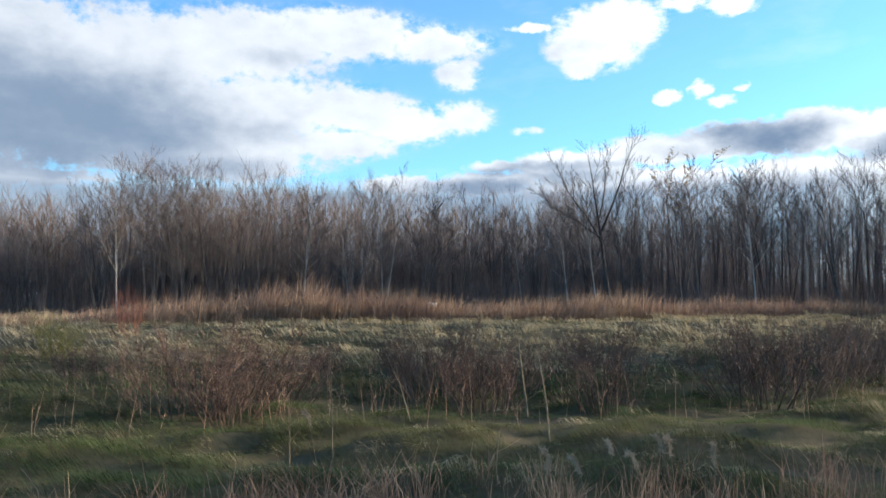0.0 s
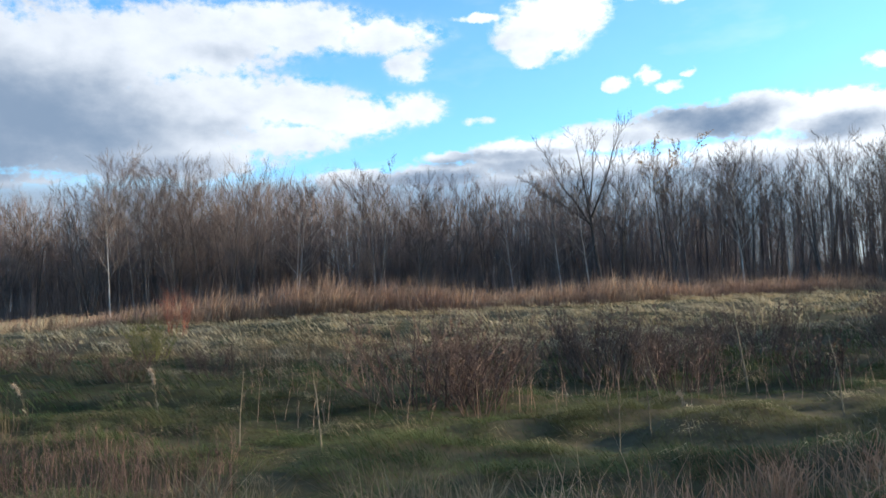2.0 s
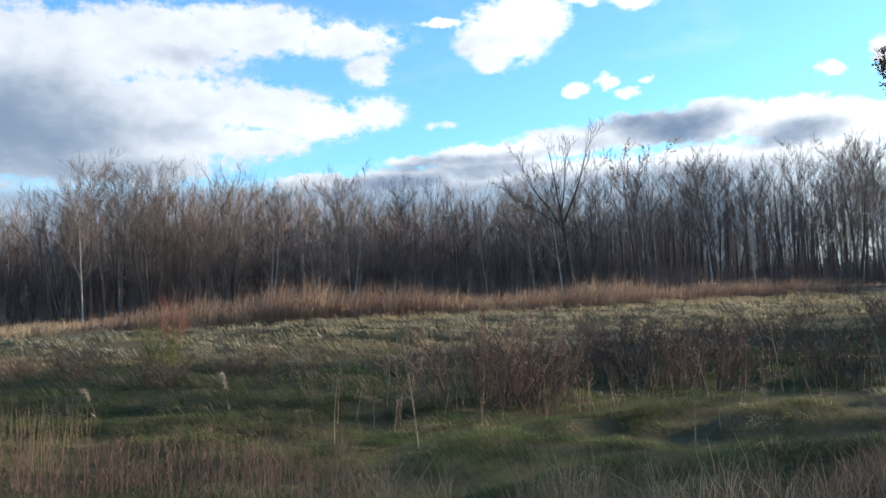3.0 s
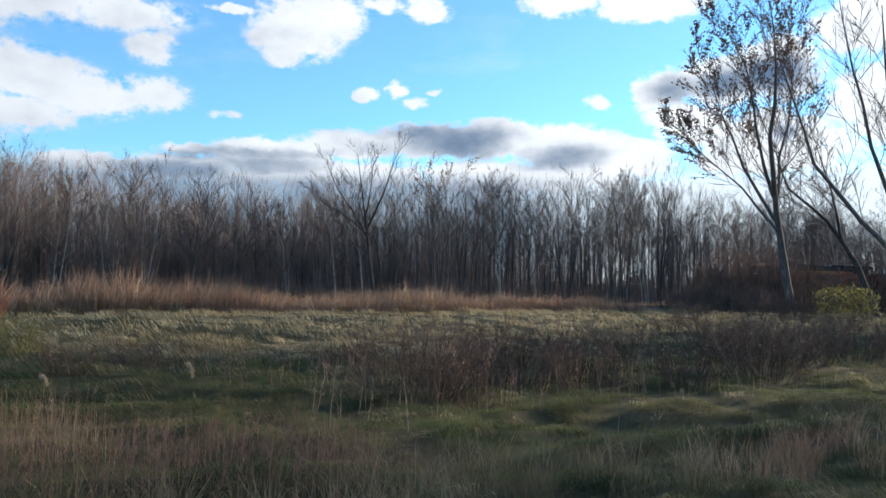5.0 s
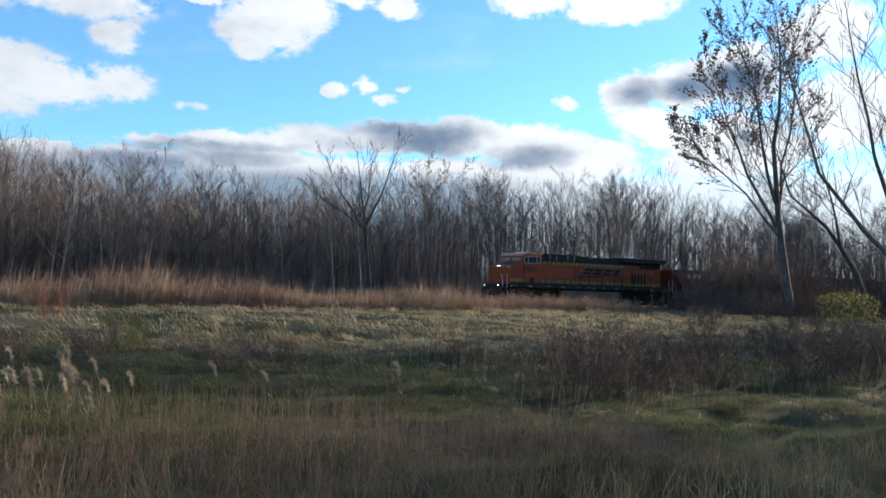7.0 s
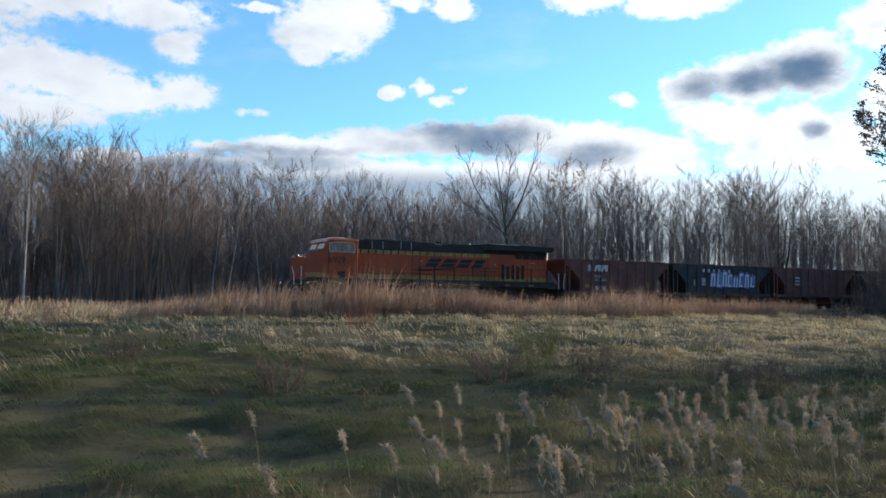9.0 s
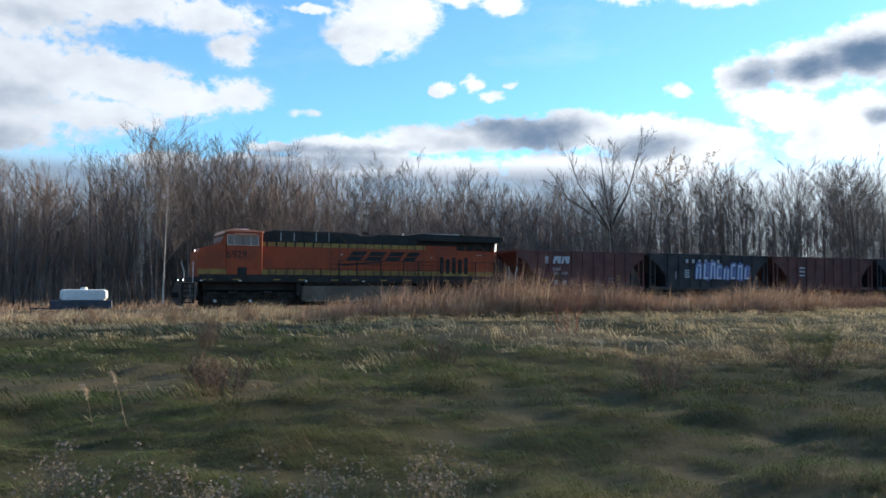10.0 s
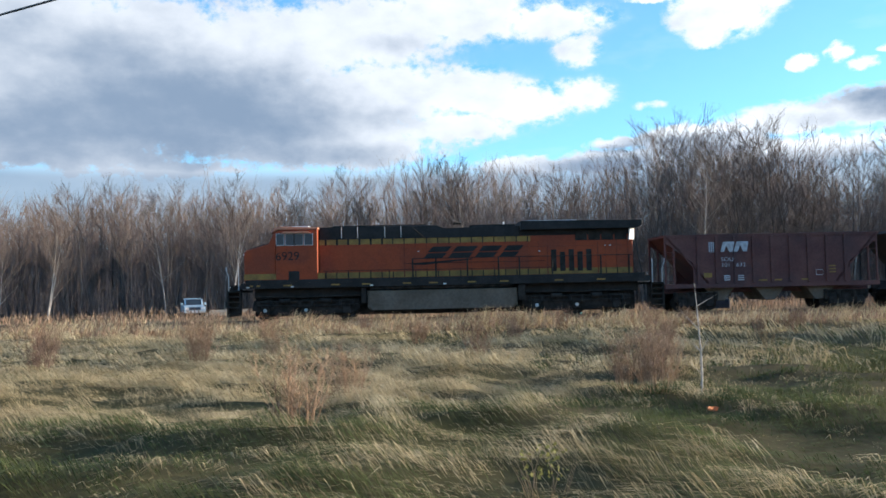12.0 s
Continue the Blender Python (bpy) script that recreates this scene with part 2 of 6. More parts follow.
M = {
    "bark": material("bark", (0.072, 0.057, 0.048), (0.135, 0.110, 0.096), 2.5, 0.9, bump=0.4, stretch=(3, 3, 0.6), random_shift=0.35),
    "pale_bark": material("pale_bark", (0.44, 0.40, 0.36), (0.26, 0.235, 0.215), 2.0, 0.85, bump=0.3, stretch=(2, 2, 0.8), random_shift=0.2),
    "twig": material("twig", (0.118, 0.088, 0.074), (0.185, 0.146, 0.125), 1.5, 0.9, random_shift=0.3, island=0.35),
    "woods": material("woods", (0.125, 0.090, 0.074), (0.190, 0.144, 0.122), 0.3, 0.95, island=0.4, world_space=True),
    "thicket": material("thicket", (0.092, 0.055, 0.041), (0.155, 0.10, 0.072), 1.2, 0.95, island=0.4, random_shift=0.25),
    "soil": material("soil", (0.036, 0.036, 0.017), (0.065, 0.058, 0.030), 0.9, 1.0, spec=0.05, bump=0.6, fine=9.0, c=(0.09, 0.073, 0.044), patch=0.07, world_space=True),
    "grass": material("grass", (0.040, 0.064, 0.026), (0.108, 0.130, 0.053), 1.5, 0.85, spec=0.08, fine=4.0, c=(0.098, 0.102, 0.046), patch=0.2, island=0.2, world_space=True, through_light=0.3),
    "dry_grass": material("dry_grass", (0.31, 0.255, 0.155), (0.58, 0.485, 0.315), 1.3, 0.85, spec=0.15, fine=4.0, c=(0.38, 0.31, 0.185), patch=0.22, island=0.25, world_space=True, through_light=0.35),
    "brown_grass": material("brown_grass", (0.135, 0.105, 0.066), (0.26, 0.205, 0.132), 1.3, 0.9, spec=0.08, fine=4.0, c=(0.15, 0.115, 0.066), patch=0.22, island=0.25, world_space=True, through_light=0.3),
    "russet_grass": material("russet_grass", (0.27, 0.165, 0.108), (0.40, 0.285, 0.19), 0.8, 0.85, fine=3.0, c=(0.23, 0.145, 0.105), patch=0.2, island=0.45, world_space=True, through_light=0.3),
    "plume": material("plume", (0.46, 0.35, 0.24), (0.58, 0.46, 0.33), 20, 0.95, random_shift=0.2, through_light=0.3),
    "husk": material("husk", (0.20, 0.15, 0.11), (0.29, 0.23, 0.18), 20, 0.95, random_shift=0.2),
    "stem": material("stem", (0.21, 0.16, 0.10), (0.14, 0.11, 0.07), 9, 0.85, random_shift=0.3),
    "brown_leaf": material("brown_leaf", (0.125, 0.078, 0.055), (0.185, 0.118, 0.078), 3, 0.8, island=0.4, through_light=0.25),
    "olive_leaf": material("olive_leaf", (0.16, 0.16, 0.05), (0.25, 0.22, 0.07), 2, 0.8, island=0.4, through_light=0.35),
    "gold_leaf": material("gold_leaf", (0.34, 0.20, 0.06), (0.42, 0.27, 0.10), 3, 0.8, island=0.35, through_light=0.35),
    "pole_wood": material("pole_wood", (0.30, 0.285, 0.265), (0.42, 0.40, 0.37), 5, 0.85, bump=0.5, stretch=(3, 3, 0.15)),
    "grey_plastic": material("grey_plastic", (0.26, 0.30, 0.33), (0.32, 0.36, 0.39), 5, 0.5),
    "cable": material("cable", (0.03, 0.03, 0.032), (0.05, 0.05, 0.05), 8, 0.6),
    "orange_paint": material("orange_paint", (0.33, 0.060, 0.020), (0.275, 0.051, 0.019), 1.3, 0.5, fine=14, c=(0.24, 0.050, 0.023), patch=0.7, spec=0.2),
    "orange_seam": material("orange_seam", (0.20, 0.036, 0.013), (0.15, 0.030, 0.012), 3, 0.6),
    "dark_paint": material("dark_paint", (0.022, 0.0205, 0.0195), (0.034, 0.031, 0.029), 1.5, 0.65, fine=12, spec=0.15),
    "yellow_paint": material("yellow_paint", (0.31, 0.18, 0.042), (0.20, 0.115, 0.032), 2.0, 0.55, fine=15),
    "underframe": material("underframe", (0.022, 0.0195, 0.0175), (0.044, 0.038, 0.033), 3, 0.85, bump=0.3, spec=0.1),
    "tank_grey": material("tank_grey", (0.115, 0.092, 0.070), (0.150, 0.122, 0.096), 1.2, 0.85, fine=10, spec=0.06),
    "bright_metal": material("bright_metal", (0.55, 0.54, 0.52), (0.42, 0.41, 0.40), 8, 0.4),
    "white_paint": material("white_paint", (0.75, 0.74, 0.72), (0.62, 0.61, 0.60), 4, 0.5),
    # orange paint made paler and pinker, with the sunlight put into its colour
    "sunlit_orange": material("sunlit_orange", (0.62, 0.24, 0.13), (0.55, 0.20, 0.11), 2, 0.4),
    "hopper_red": material("hopper_red", (0.105, 0.040, 0.035), (0.145, 0.060, 0.050), 0.9, 0.7, fine=12, c=(0.085, 0.040, 0.038), patch=0.5, bump=0.15),
    "hopper_black": material("hopper_black", (0.022, 0.023, 0.027), (0.045, 0.043, 0.045), 0.9, 0.65, fine=12, bump=0.15),
    "coal": material("coal", (0.015, 0.015, 0.016), (0.035, 0.035, 0.036), 4, 0.7, bump=0.9),
    "stencil": material("stencil", (0.50, 0.49, 0.50), (0.34, 0.33, 0.34), 6, 0.7),
    "spray_blue": material("spray_blue", (0.10, 0.13, 0.26), (0.17, 0.20, 0.34), 3, 0.6),
    "spray_pale": material("spray_pale", (0.55, 0.60, 0.68), (0.42, 0.48, 0.60), 3, 0.6),
    "rail_steel": material("rail_steel", (0.12, 0.085, 0.065), (0.18, 0.13, 0.10), 9, 0.6, metal=0.3),
    "tie_wood": material("tie_wood", (0.075, 0.062, 0.052), (0.12, 0.10, 0.085), 6, 0.9, bump=0.4, random_shift=0.3),
    "ballast": material("ballast", (0.16, 0.15, 0.14), (0.26, 0.245, 0.23), 9, 0.95, bump=0.9, fine=26, world_space=True),
    "teal_plastic": material("teal_plastic", (0.035, 0.22, 0.23), (0.05, 0.27, 0.28), 3, 0.5),
    "car_pale": material("car_pale", (0.34, 0.46, 0.53), (0.42, 0.54, 0.60), 3, 0.35, spec=0.6),
    "car_white": material("car_white", (0.68, 0.68, 0.66), (0.60, 0.60, 0.58), 3, 0.4),
    "car_dark": material("car_dark", (0.03, 0.04, 0.06), (0.05, 0.06, 0.08), 3, 0.4),
    "rubber": material("rubber", (0.02, 0.02, 0.02), (0.035, 0.033, 0.03), 8, 0.85),
    "board": material("board", (0.40, 0.36, 0.30), (0.30, 0.27, 0.22), 5, 0.85),
    "orange_leaf": material("orange_leaf", (0.55, 0.18, 0.06), (0.45, 0.14, 0.05), 9, 0.7),
    "headlight": glow("headlight", (1.0, 0.95, 0.85), 12.0),
}
glass = bpy.data.materials.new("window_glass")
glass.use_nodes = True
gb = glass.node_tree.nodes["Principled BSDF"]
gb.inputs["Base Color"].default_value, gb.inputs["Roughness"].default_value = (0.035, 0.045, 0.055, 1), 0.06
gb.inputs["Specular IOR Level"].default_value = 0.5
M["glass"] = glass


# ---------------------------------------------------------------- mesh tools
class Geo:
    """Vertices and faces gathered before they become one mesh."""

    def __init__(self):
        self.v, self.f = [], []

    def box(self, x0, x1, y0, y1, z0, z1, bevel=0.0):
        if bevel <= 0:
            return self.prism([(x0, z0), (x1, z0), (x1, z1), (x0, z1)], y0, y1)
        b = bevel
        return self.prism([(x0 + b, z0), (x1 - b, z0), (x1, z0 + b), (x1, z1 - b), (x1 - b, z1), (x0 + b, z1), (x0, z1 - b), (x0, z0 + b)], y0, y1, b)

    def prism(self, outline, y0, y1, bevel=0.0):
        """An outline in x and z, counter-clockwise seen from -y, pushed from y0 to y1; its rims chamfered by bevel."""
        n = len(outline)
        cx, cz = sum(p[0] for p in outline) / n, sum(p[1] for p in outline) / n

        def shrunk(p):
            dx, dz = p[0] - cx, p[1] - cz
            l = max(1e-6, math.hypot(dx, dz))
            return p[0] - dx / l * bevel, p[1] - dz / l * bevel
        rings = [(y0, True), (y0 + bevel, False), (y1 - bevel, False), (y1, True)] if bevel else [(y0, False), (y1, False)]
        base = len(self.v)
        for y, small in rings:
            for p in outline:
                q = shrunk(p) if small else p
                self.v.append((q[0], y, q[1]))
        self.f.append(tuple(base + i for i in range(n)))
        for k in range(len(rings) - 1):
            o = base + k * n
            for i in range(n):
                j = (i + 1) % n
                self.f.append((o + i, o + n + i, o + n + j, o + j))
        o = base + (len(rings) - 1) * n
        self.f.append(tuple(o + n - 1 - i for i in range(n)))
        return self

    def tube(self, pts, radii, sides=5, cap=False):
        base = len(self.v)
        k = len(pts)
        for i, (p, r) in enumerate(zip(pts, radii)):
            a, b = Vector(pts[max(0, i - 1)]), Vector(pts[min(k - 1, i + 1)])
            d = (b - a).normalized()
            side = d.cross(Vector((0.31, 0.95, 0.05)) if abs(d.y) < 0.9 else Vector((1, 0, 0))).normalized()
            up = d.cross(side)
            for s in range(sides):
                w = 2 * math.pi * s / sides
                q = Vector(p) + side * (math.cos(w) * r) + up * (math.sin(w) * r)
                self.v.append(tuple(q))
        for i in range(k - 1):
            for s in range(sides):
                t = (s + 1) % sides
                o = base + i * sides
                self.f.append((o + s, o + t, o + sides + t, o + sides + s))
        if cap:
            self.f.append(tuple(base + sides - 1 - s for s in range(sides)))
            self.f.append(tuple(base + (k - 1) * sides + s for s in range(sides)))
        return self

    def spike(self, a, b, r, sides=3):
        """A thin stem that runs to a point."""
        base = len(self.v)
        a, b = Vector(a), Vector(b)
        d = (b - a).normalized()
        side = d.orthogonal().normalized()
        up = d.cross(side)
        for s in range(sides):
            w = 2 * math.pi * s / sides
            self.v.append(tuple(a + side * (math.cos(w) * r) + up * (math.sin(w) * r)))
        self.v.append(tuple(b))
        for s in range(sides):
            self.f.append((base + s, base + (s + 1) % sides, base + sides))
        return self

    def wheel(self, x, z, r, y0, y1, sides=20):
        """A disc across y with a thinner web."""
        ring = [(x + r * math.cos(2 * math.pi * i / sides), z + r * math.sin(2 * math.pi * i / sides)) for i in range(sides)]
        return self.prism(ring, y0, y1, min(0.02, r * 0.2))

    def leaf(self, p, d, n, size):
        base = len(self.v)
        d, n = Vector(d).normalized(), Vector(n)
        s = d.cross(n).normalized() * size * 0.42
        p = Vector(p)
        for q in (p, p + d * size * 0.5 + s, p + d * size, p + d * size * 0.5 - s):
            self.v.append(tuple(q))
        self.f.append((base, base + 1, base + 2, base + 3))
        return self

    def mesh(self, name, mat, smooth=False):
        me = bpy.data.meshes.new(name)
        me.from_pydata(self.v, [], self.f)
        me.materials.append(mat)
        if smooth:
            me.polygons.foreach_set("use_smooth", [True] * len(me.polygons))
        me.update()
        return me


def part(name, geo, mat, parent=None, label="", smooth=False):
    ob = new(name, geo.mesh(name, mat, smooth))
    if parent is not None:
        ob.parent = parent
    if label:
        tagged(ob, label)
    return ob


def thing(name, label, category, at=None, group=""):
    ob = new(name)
    ob.empty_display_size = 0.2
    if at is not None:
        ob.matrix_basis = at
    return tagged(ob, label, category, group)


def triangles(name, verts, tris, mat):
    """A mesh object from arrays."""
    me = bpy.data.meshes.new(name)
    verts, tris = np.asarray(verts, np.float32), np.asarray(tris, np.int32)
    me.vertices.add(len(verts))
    me.vertices.foreach_set("co", verts.ravel())
    me.loops.add(tris.size)
    me.loops.foreach_set("vertex_index", tris.ravel())
    me.polygons.add(len(tris))
    me.polygons.foreach_set("loop_start", np.arange(0, tris.size, 3, dtype=np.int32))
    me.update(calc_edges=True)
    me.materials.append(mat)
    return new(name, me)


ROAD_X = np.array([-60, -0.7, 10.5, 22.3, 30.0, 40.3, 90])
ROAD_Y = np.array([33, 1.4, -4.0, -9.4, -14.5, -15.2, -18])


def patchy(x, y, size, seed):
    """Smooth value noise from 0 to 1 with lumps of that size in metres."""
    table = np.random.default_rng(seed).random((64, 64))
    u, v = np.asarray(x) / size, np.asarray(y) / size
    i, j = np.floor(u).astype(int), np.floor(v).astype(int)
    a, b = u - i, v - j
    a, b = a * a * (3 - 2 * a), b * b * (3 - 2 * b)
    t = lambda p, q: table[p % 64, q % 64]
    return (t(i, j) * (1 - a) + t(i + 1, j) * a) * (1 - b) + (t(i, j + 1) * (1 - a) + t(i + 1, j + 1) * a) * b


def tussocks(x, y):
    """The lumps into which the wind and the matting gather the grass, 0 to 1."""
    wx, wy = x + 0.7 * patchy(x, y, 1.6, 71), y + 0.7 * patchy(x, y, 1.6, 72)
    return 0.55 * patchy(wx * 0.75, wy * 1.25, 0.62, 73) + 0.45 * patchy(wx, wy, 1.45, 74)


def height(x, y):
    """The ground's height: a low field that rises to the track bed and towards the road's end."""
    x, y = np.asarray(x, float), np.asarray(y, float)

    def step(v, a, b):
        t = np.clip((v - a) / (b - a), 0, 1)
        return t * t * (3 - 2 * t)
    near = np.interp(x, [-30, 0, 5, 11.5, 16, 28, 40, 60], [0.16, 0.18, 0.16, -0.58, -0.56, -0.8, -1.04, -1.1])
    h = near + (-0.42 - near) * step(y, 6, 32)
    h = h + 0.10 * np.sin(x * 0.55 + 0.8 * np.sin(y * 0.4)) * np.sin(y * 0.47 + 1.3) + 0.04 * np.sin(x * 1.5 + y * 0.9) * np.sin(y * 1.3 - x * 0.4)
    off = y - np.interp(x, ROAD_X, ROAD_Y)
    h = h + 0.34 * (tussocks(x, y) - 0.5) * step(off, 2.0, 5.0) * step(off, 38, 22) * step(np.abs(x - 21), 48, 40)
    bed = np.clip(1 - np.abs(y - 43.0) / 4.2, 0, 1)
    h = np.where(np.abs(y - 43) < 4.2, np.maximum(h, -0.62 + 0.75 * bed), h)
    return np.where(np.abs(y - 43) < 2.0, -0.30, h)


def ground_z(x, y):
    return float(height(x, y))


# ---------------------------------------------------------------- ground and track
def build_ground():
    xs = np.concatenate([np.linspace(-2400, -90, 14)[:-1], np.linspace(-90, -16, 60), np.linspace(-16, 60, 250)[1:-1], np.linspace(60, 210, 120), np.linspace(210, 2400, 14)[1:]])
    ys = np.concatenate([np.linspace(-2400, -40, 12)[:-1], np.linspace(-40, -15, 26)[:-1], np.linspace(-15, 26, 140), np.linspace(26, 90, 90)[1:], np.linspace(90, 2400, 16)[1:]])
    gx, gy = np.meshgrid(xs, ys)
    v = np.stack([gx, gy, height(gx, gy)], -1).reshape(-1, 3)
    nx = len(xs)
    i = (np.arange(len(ys) - 1)[:, None] * nx + np.arange(nx - 1)[None]).ravel()
    tris = np.concatenate([np.stack([i, i + 1, i + nx + 1], 1), np.stack([i, i + nx + 1, i + nx], 1)])
    ob = triangles("ground", v, tris, M["soil"])
    ob.data.polygons.foreach_set("use_smooth", [True] * len(ob.data.polygons))
    tagged(ob, "rough meadow ground of dark soil and matted turf", "ground", kind="structure")


def build_track():
    g = Geo()
    for k in range(44):
        x0, x1 = -110 + k * 10, -100 + k * 10
        g.prism([(x0, -0.5), (x1, -0.5), (x1, -0.19), (x0, -0.19)], 41.3, 44.7)
    bed = part("ballast_bed", g, M["ballast"])
    tagged(bed, "grey crushed stone ballast under the railway track", "ballast", kind="structure")
    for y in (42.28, 43.72):
        g = Geo()
        g.box(-110, 330, y - 0.07, y + 0.07, -0.17, -0.145)
        g.box(-110, 330, y - 0.012, y + 0.012, -0.145, -0.04)
        g.box(-110, 330, y - 0.036, y + 0.036, -0.04, 0.0, 0.008)
        tagged(part("rail", g, M["rail_steel"]), "rusty steel running rail of the railway track", "rail", "rails", "structure")
    tie = Geo().box(-0.11, 0.11, 41.7, 44.3, -0.2, -0.165, 0.01).mesh("tie", M["tie_wood"])
    parent = bed
    for k in range(260):
        ob = new("tie", tie)
        ob.location = (-60 + k * 0.56, 0, 0)
        ob.parent = parent


build_ground()
build_track()


# ---------------------------------------------------------------- the train
def lettering(name, text, size, mat, parent, m, shear=0.0, stretch=1.0):
    """Flat lettering in the built-in font, turned into a mesh."""
    cu = bpy.data.curves.new(name, "FONT")
    cu.body, cu.size, cu.shear, cu.extrude = text, size, shear, 0.004
    tmp = bpy.data.objects.new(name, cu)
    me = bpy.data.meshes.new_from_object(tmp)
    bpy.data.objects.remove(tmp)
    me.materials.clear()
    me.materials.append(mat)
    me.transform(m @ Matrix.Diagonal((stretch, 1, 1, 1)))
    ob = new(name, me)
    ob.parent = parent
    return ob


FACE = Matrix.Rotation(radians(90), 4, "X")     # lettering that faces -y
WHEELS = []                                      # wheelsets to turn, with their radius


def wheelset(parent, x, r):
    g = Geo()
    for s in (-1, 1):
        y = s * 0.72
        g.wheel(0, 0, r, min(y, y + s * 0.13), max(y, y + s * 0.13))
        g.wheel(0, 0, r * 0.42, min(y + s * 0.13, y + s * 0.16), max(y + s * 0.13, y + s * 0.16), 12)
    g.tube([(0, -0.95, 0), (0, 0.95, 0)], [0.09, 0.09], 8, True)
    w = new("wheelset", g.mesh("wheelset", M["underframe"]))
    w.parent = parent
    w.location = (x, 0, r)
    WHEELS.append((w, r, x))
    return w


def truck(parent, x0, x1, axles, r):
    """A bogie with side frames, springs and axle boxes."""
    g = Geo()
    mid = (x0 + x1) / 2
    for s in (-1, 1):
        y0, y1 = (s * 1.02, s * 1.18) if s > 0 else (s * 1.18, s * 1.02)
        g.prism([(x0, 0.55), (x0 + 0.5, 0.36), (mid - 0.6, 0.30), (mid + 0.6, 0.30), (x1 - 0.5, 0.36), (x1, 0.55), (x1 - 0.1, 1.02), (mid + 0.7, 0.92), (mid - 0.7, 0.92), (x0 + 0.1, 1.02)], y0, y1, 0.02)
        for a in axles:
            g.box(a - 0.2, a + 0.2, min(s * 1.16, s * 1.3), max(s * 1.16, s * 1.3), r - 0.2, r + 0.2, 0.04)
            g.tube([(a + 0.32, s * 1.2, 0.62), (a + 0.32, s * 1.2, 1.0)], [0.1, 0.1], 8, True)
            g.tube([(a - 0.32, s * 1.2, 0.62), (a - 0.32, s * 1.2, 1.0)], [0.1, 0.1], 8, True)
        g.tube([(x0 + 0.3, s * 1.24, 0.95), (x1 - 0.3, s * 1.24, 0.95)], [0.045, 0.045], 6, True)
    g.box(mid - 0.35, mid + 0.35, -1.0, 1.0, 0.5, 1.0, 0.04)
    t = part("truck", g, M["underframe"], parent)
    for a in axles:
        wheelset(t, a, r)
    return t


def build_locomotive():
    L = thing("locomotive", "orange and black diesel freight locomotive with yellow stripes on the track", "locomotive")
    # frame and walkway
    g = Geo()
    g.box(-1.75, 18.5, -1.52, 1.52, 1.62, 1.9, 0.03)
    g.box(-1.2, 18.0, -0.9, 0.9, 1.15, 1.62, 0.03)
    part("walkway", g, M["dark_paint"], L)
    g = Geo()
    g.box(-1.5, 18.2, -1.535, -1.515, 1.90, 2.04)
    g.box(-1.5, 18.2, 1.515, 1.535, 1.90, 2.04)
    part("toe_board", g, M["dark_paint"], L)
    # yellow safety marks along the sill
    for k, x in enumerate((-1.3, -0.95, 0.35, 2.7, 4.2, 6.2, 7.5, 9.4, 11.0, 13.7, 15.8)):
        part("sill_mark", Geo().box(x, x + (0.18 if k < 2 else 0.42), -1.537, -1.523, 1.72, 1.79), M["yellow_paint"], L)
    # nose
    nose = [(-1.55, 1.9), (0.0, 1.9), (0.0, 3.95), (-0.35, 3.82), (-1.45, 3.52), (-1.58, 3.35)]
    part("nose", Geo().prism(nose, -1.5, 1.5, 0.06), M["orange_paint"], L)
    part("nose_stripe", Geo().box(-1.56, 2.35, -1.512, -1.498, 2.06, 2.34), M["yellow_paint"], L, "yellow stripe along the nose and cab")
    part("nose_top", Geo().prism([(-1.40, 3.56), (-0.35, 3.85), (-0.35, 3.87), (-1.40, 3.58)], -1.3, 1.3), M["dark_paint"], L, "black anti-glare panel")
    # cab
    g = Geo()
    g.prism([(0.0, 1.9), (2.05, 1.9), (2.05, 4.48), (0.12, 4.48), (-0.12, 4.3), (-0.34, 3.84), (0.0, 3.8)], -1.53, 1.53, 0.03)
    cab = part("cab", g, M["orange_paint"], L)
    # roof and visor carry the paler orange that stands in for sunlight
    part("cab_roof", Geo().prism([(-0.2, 4.36), (0.05, 4.5), (2.1, 4.5), (2.1, 4.58), (0.3, 4.66), (-0.1, 4.56)], -1.56, 1.56, 0.04), M["sunlit_orange"], L, "orange cab roof, coloured paler as if sunlit")
    part("roof_hatch", Geo().box(0.6, 1.5, -0.5, 0.4, 4.62, 4.74, 0.03), M["white_paint"], L, "white roof hatch")
    g = Geo()
    g.prism([(0.42, 4.40), (1.62, 4.40), (1.74, 4.30), (0.30, 4.30)], -1.70, -1.53)
    part("sun_visor", g, M["sunlit_orange"], L)
    for x0, x1 in ((0.05, 0.40), (0.50, 0.90), (0.93, 1.33), (1.42, 1.80)):
        f = part("window_frame", Geo().box(x0 - 0.03, x1 + 0.03, -1.545, -1.528, 3.71, 4.31), M["bright_metal"], cab)
        part("pane", Geo().box(x0, x1, -1.552, -1.540, 3.74, 4.28), M["glass"], cab)
    for s in (-1, 1):
        g = Geo()
        y0, y1 = sorted((s * 0.2, s * 1.25))
        g.prism([(-0.31, 3.92), (-0.29, 3.92), (-0.13, 4.26), (-0.15, 4.26)], y0, y1)
        part("windshield", g, M["glass"], cab)
    # small dark door step on the cab's side
    part("battery_door", Geo().box(0.62, 1.15, -1.548, -1.525, 1.95, 2.46), M["dark_paint"], L)
    lettering("road_number", "6929", 0.58, M["dark_paint"], L, Matrix.Translation((-0.02, -1.537, 3.0)) @ FACE, 0.0, 1.02)
    # long hood
    part("hood", Geo().box(2.05, 17.75, -1.12, 1.12, 1.9, 4.0, 0.03), M["orange_paint"], L)
    part("hood_lower_stripe", Geo().box(2.06, 17.7, -1.135, -1.115, 2.06, 2.34), M["yellow_paint"], L, "yellow lower stripe")
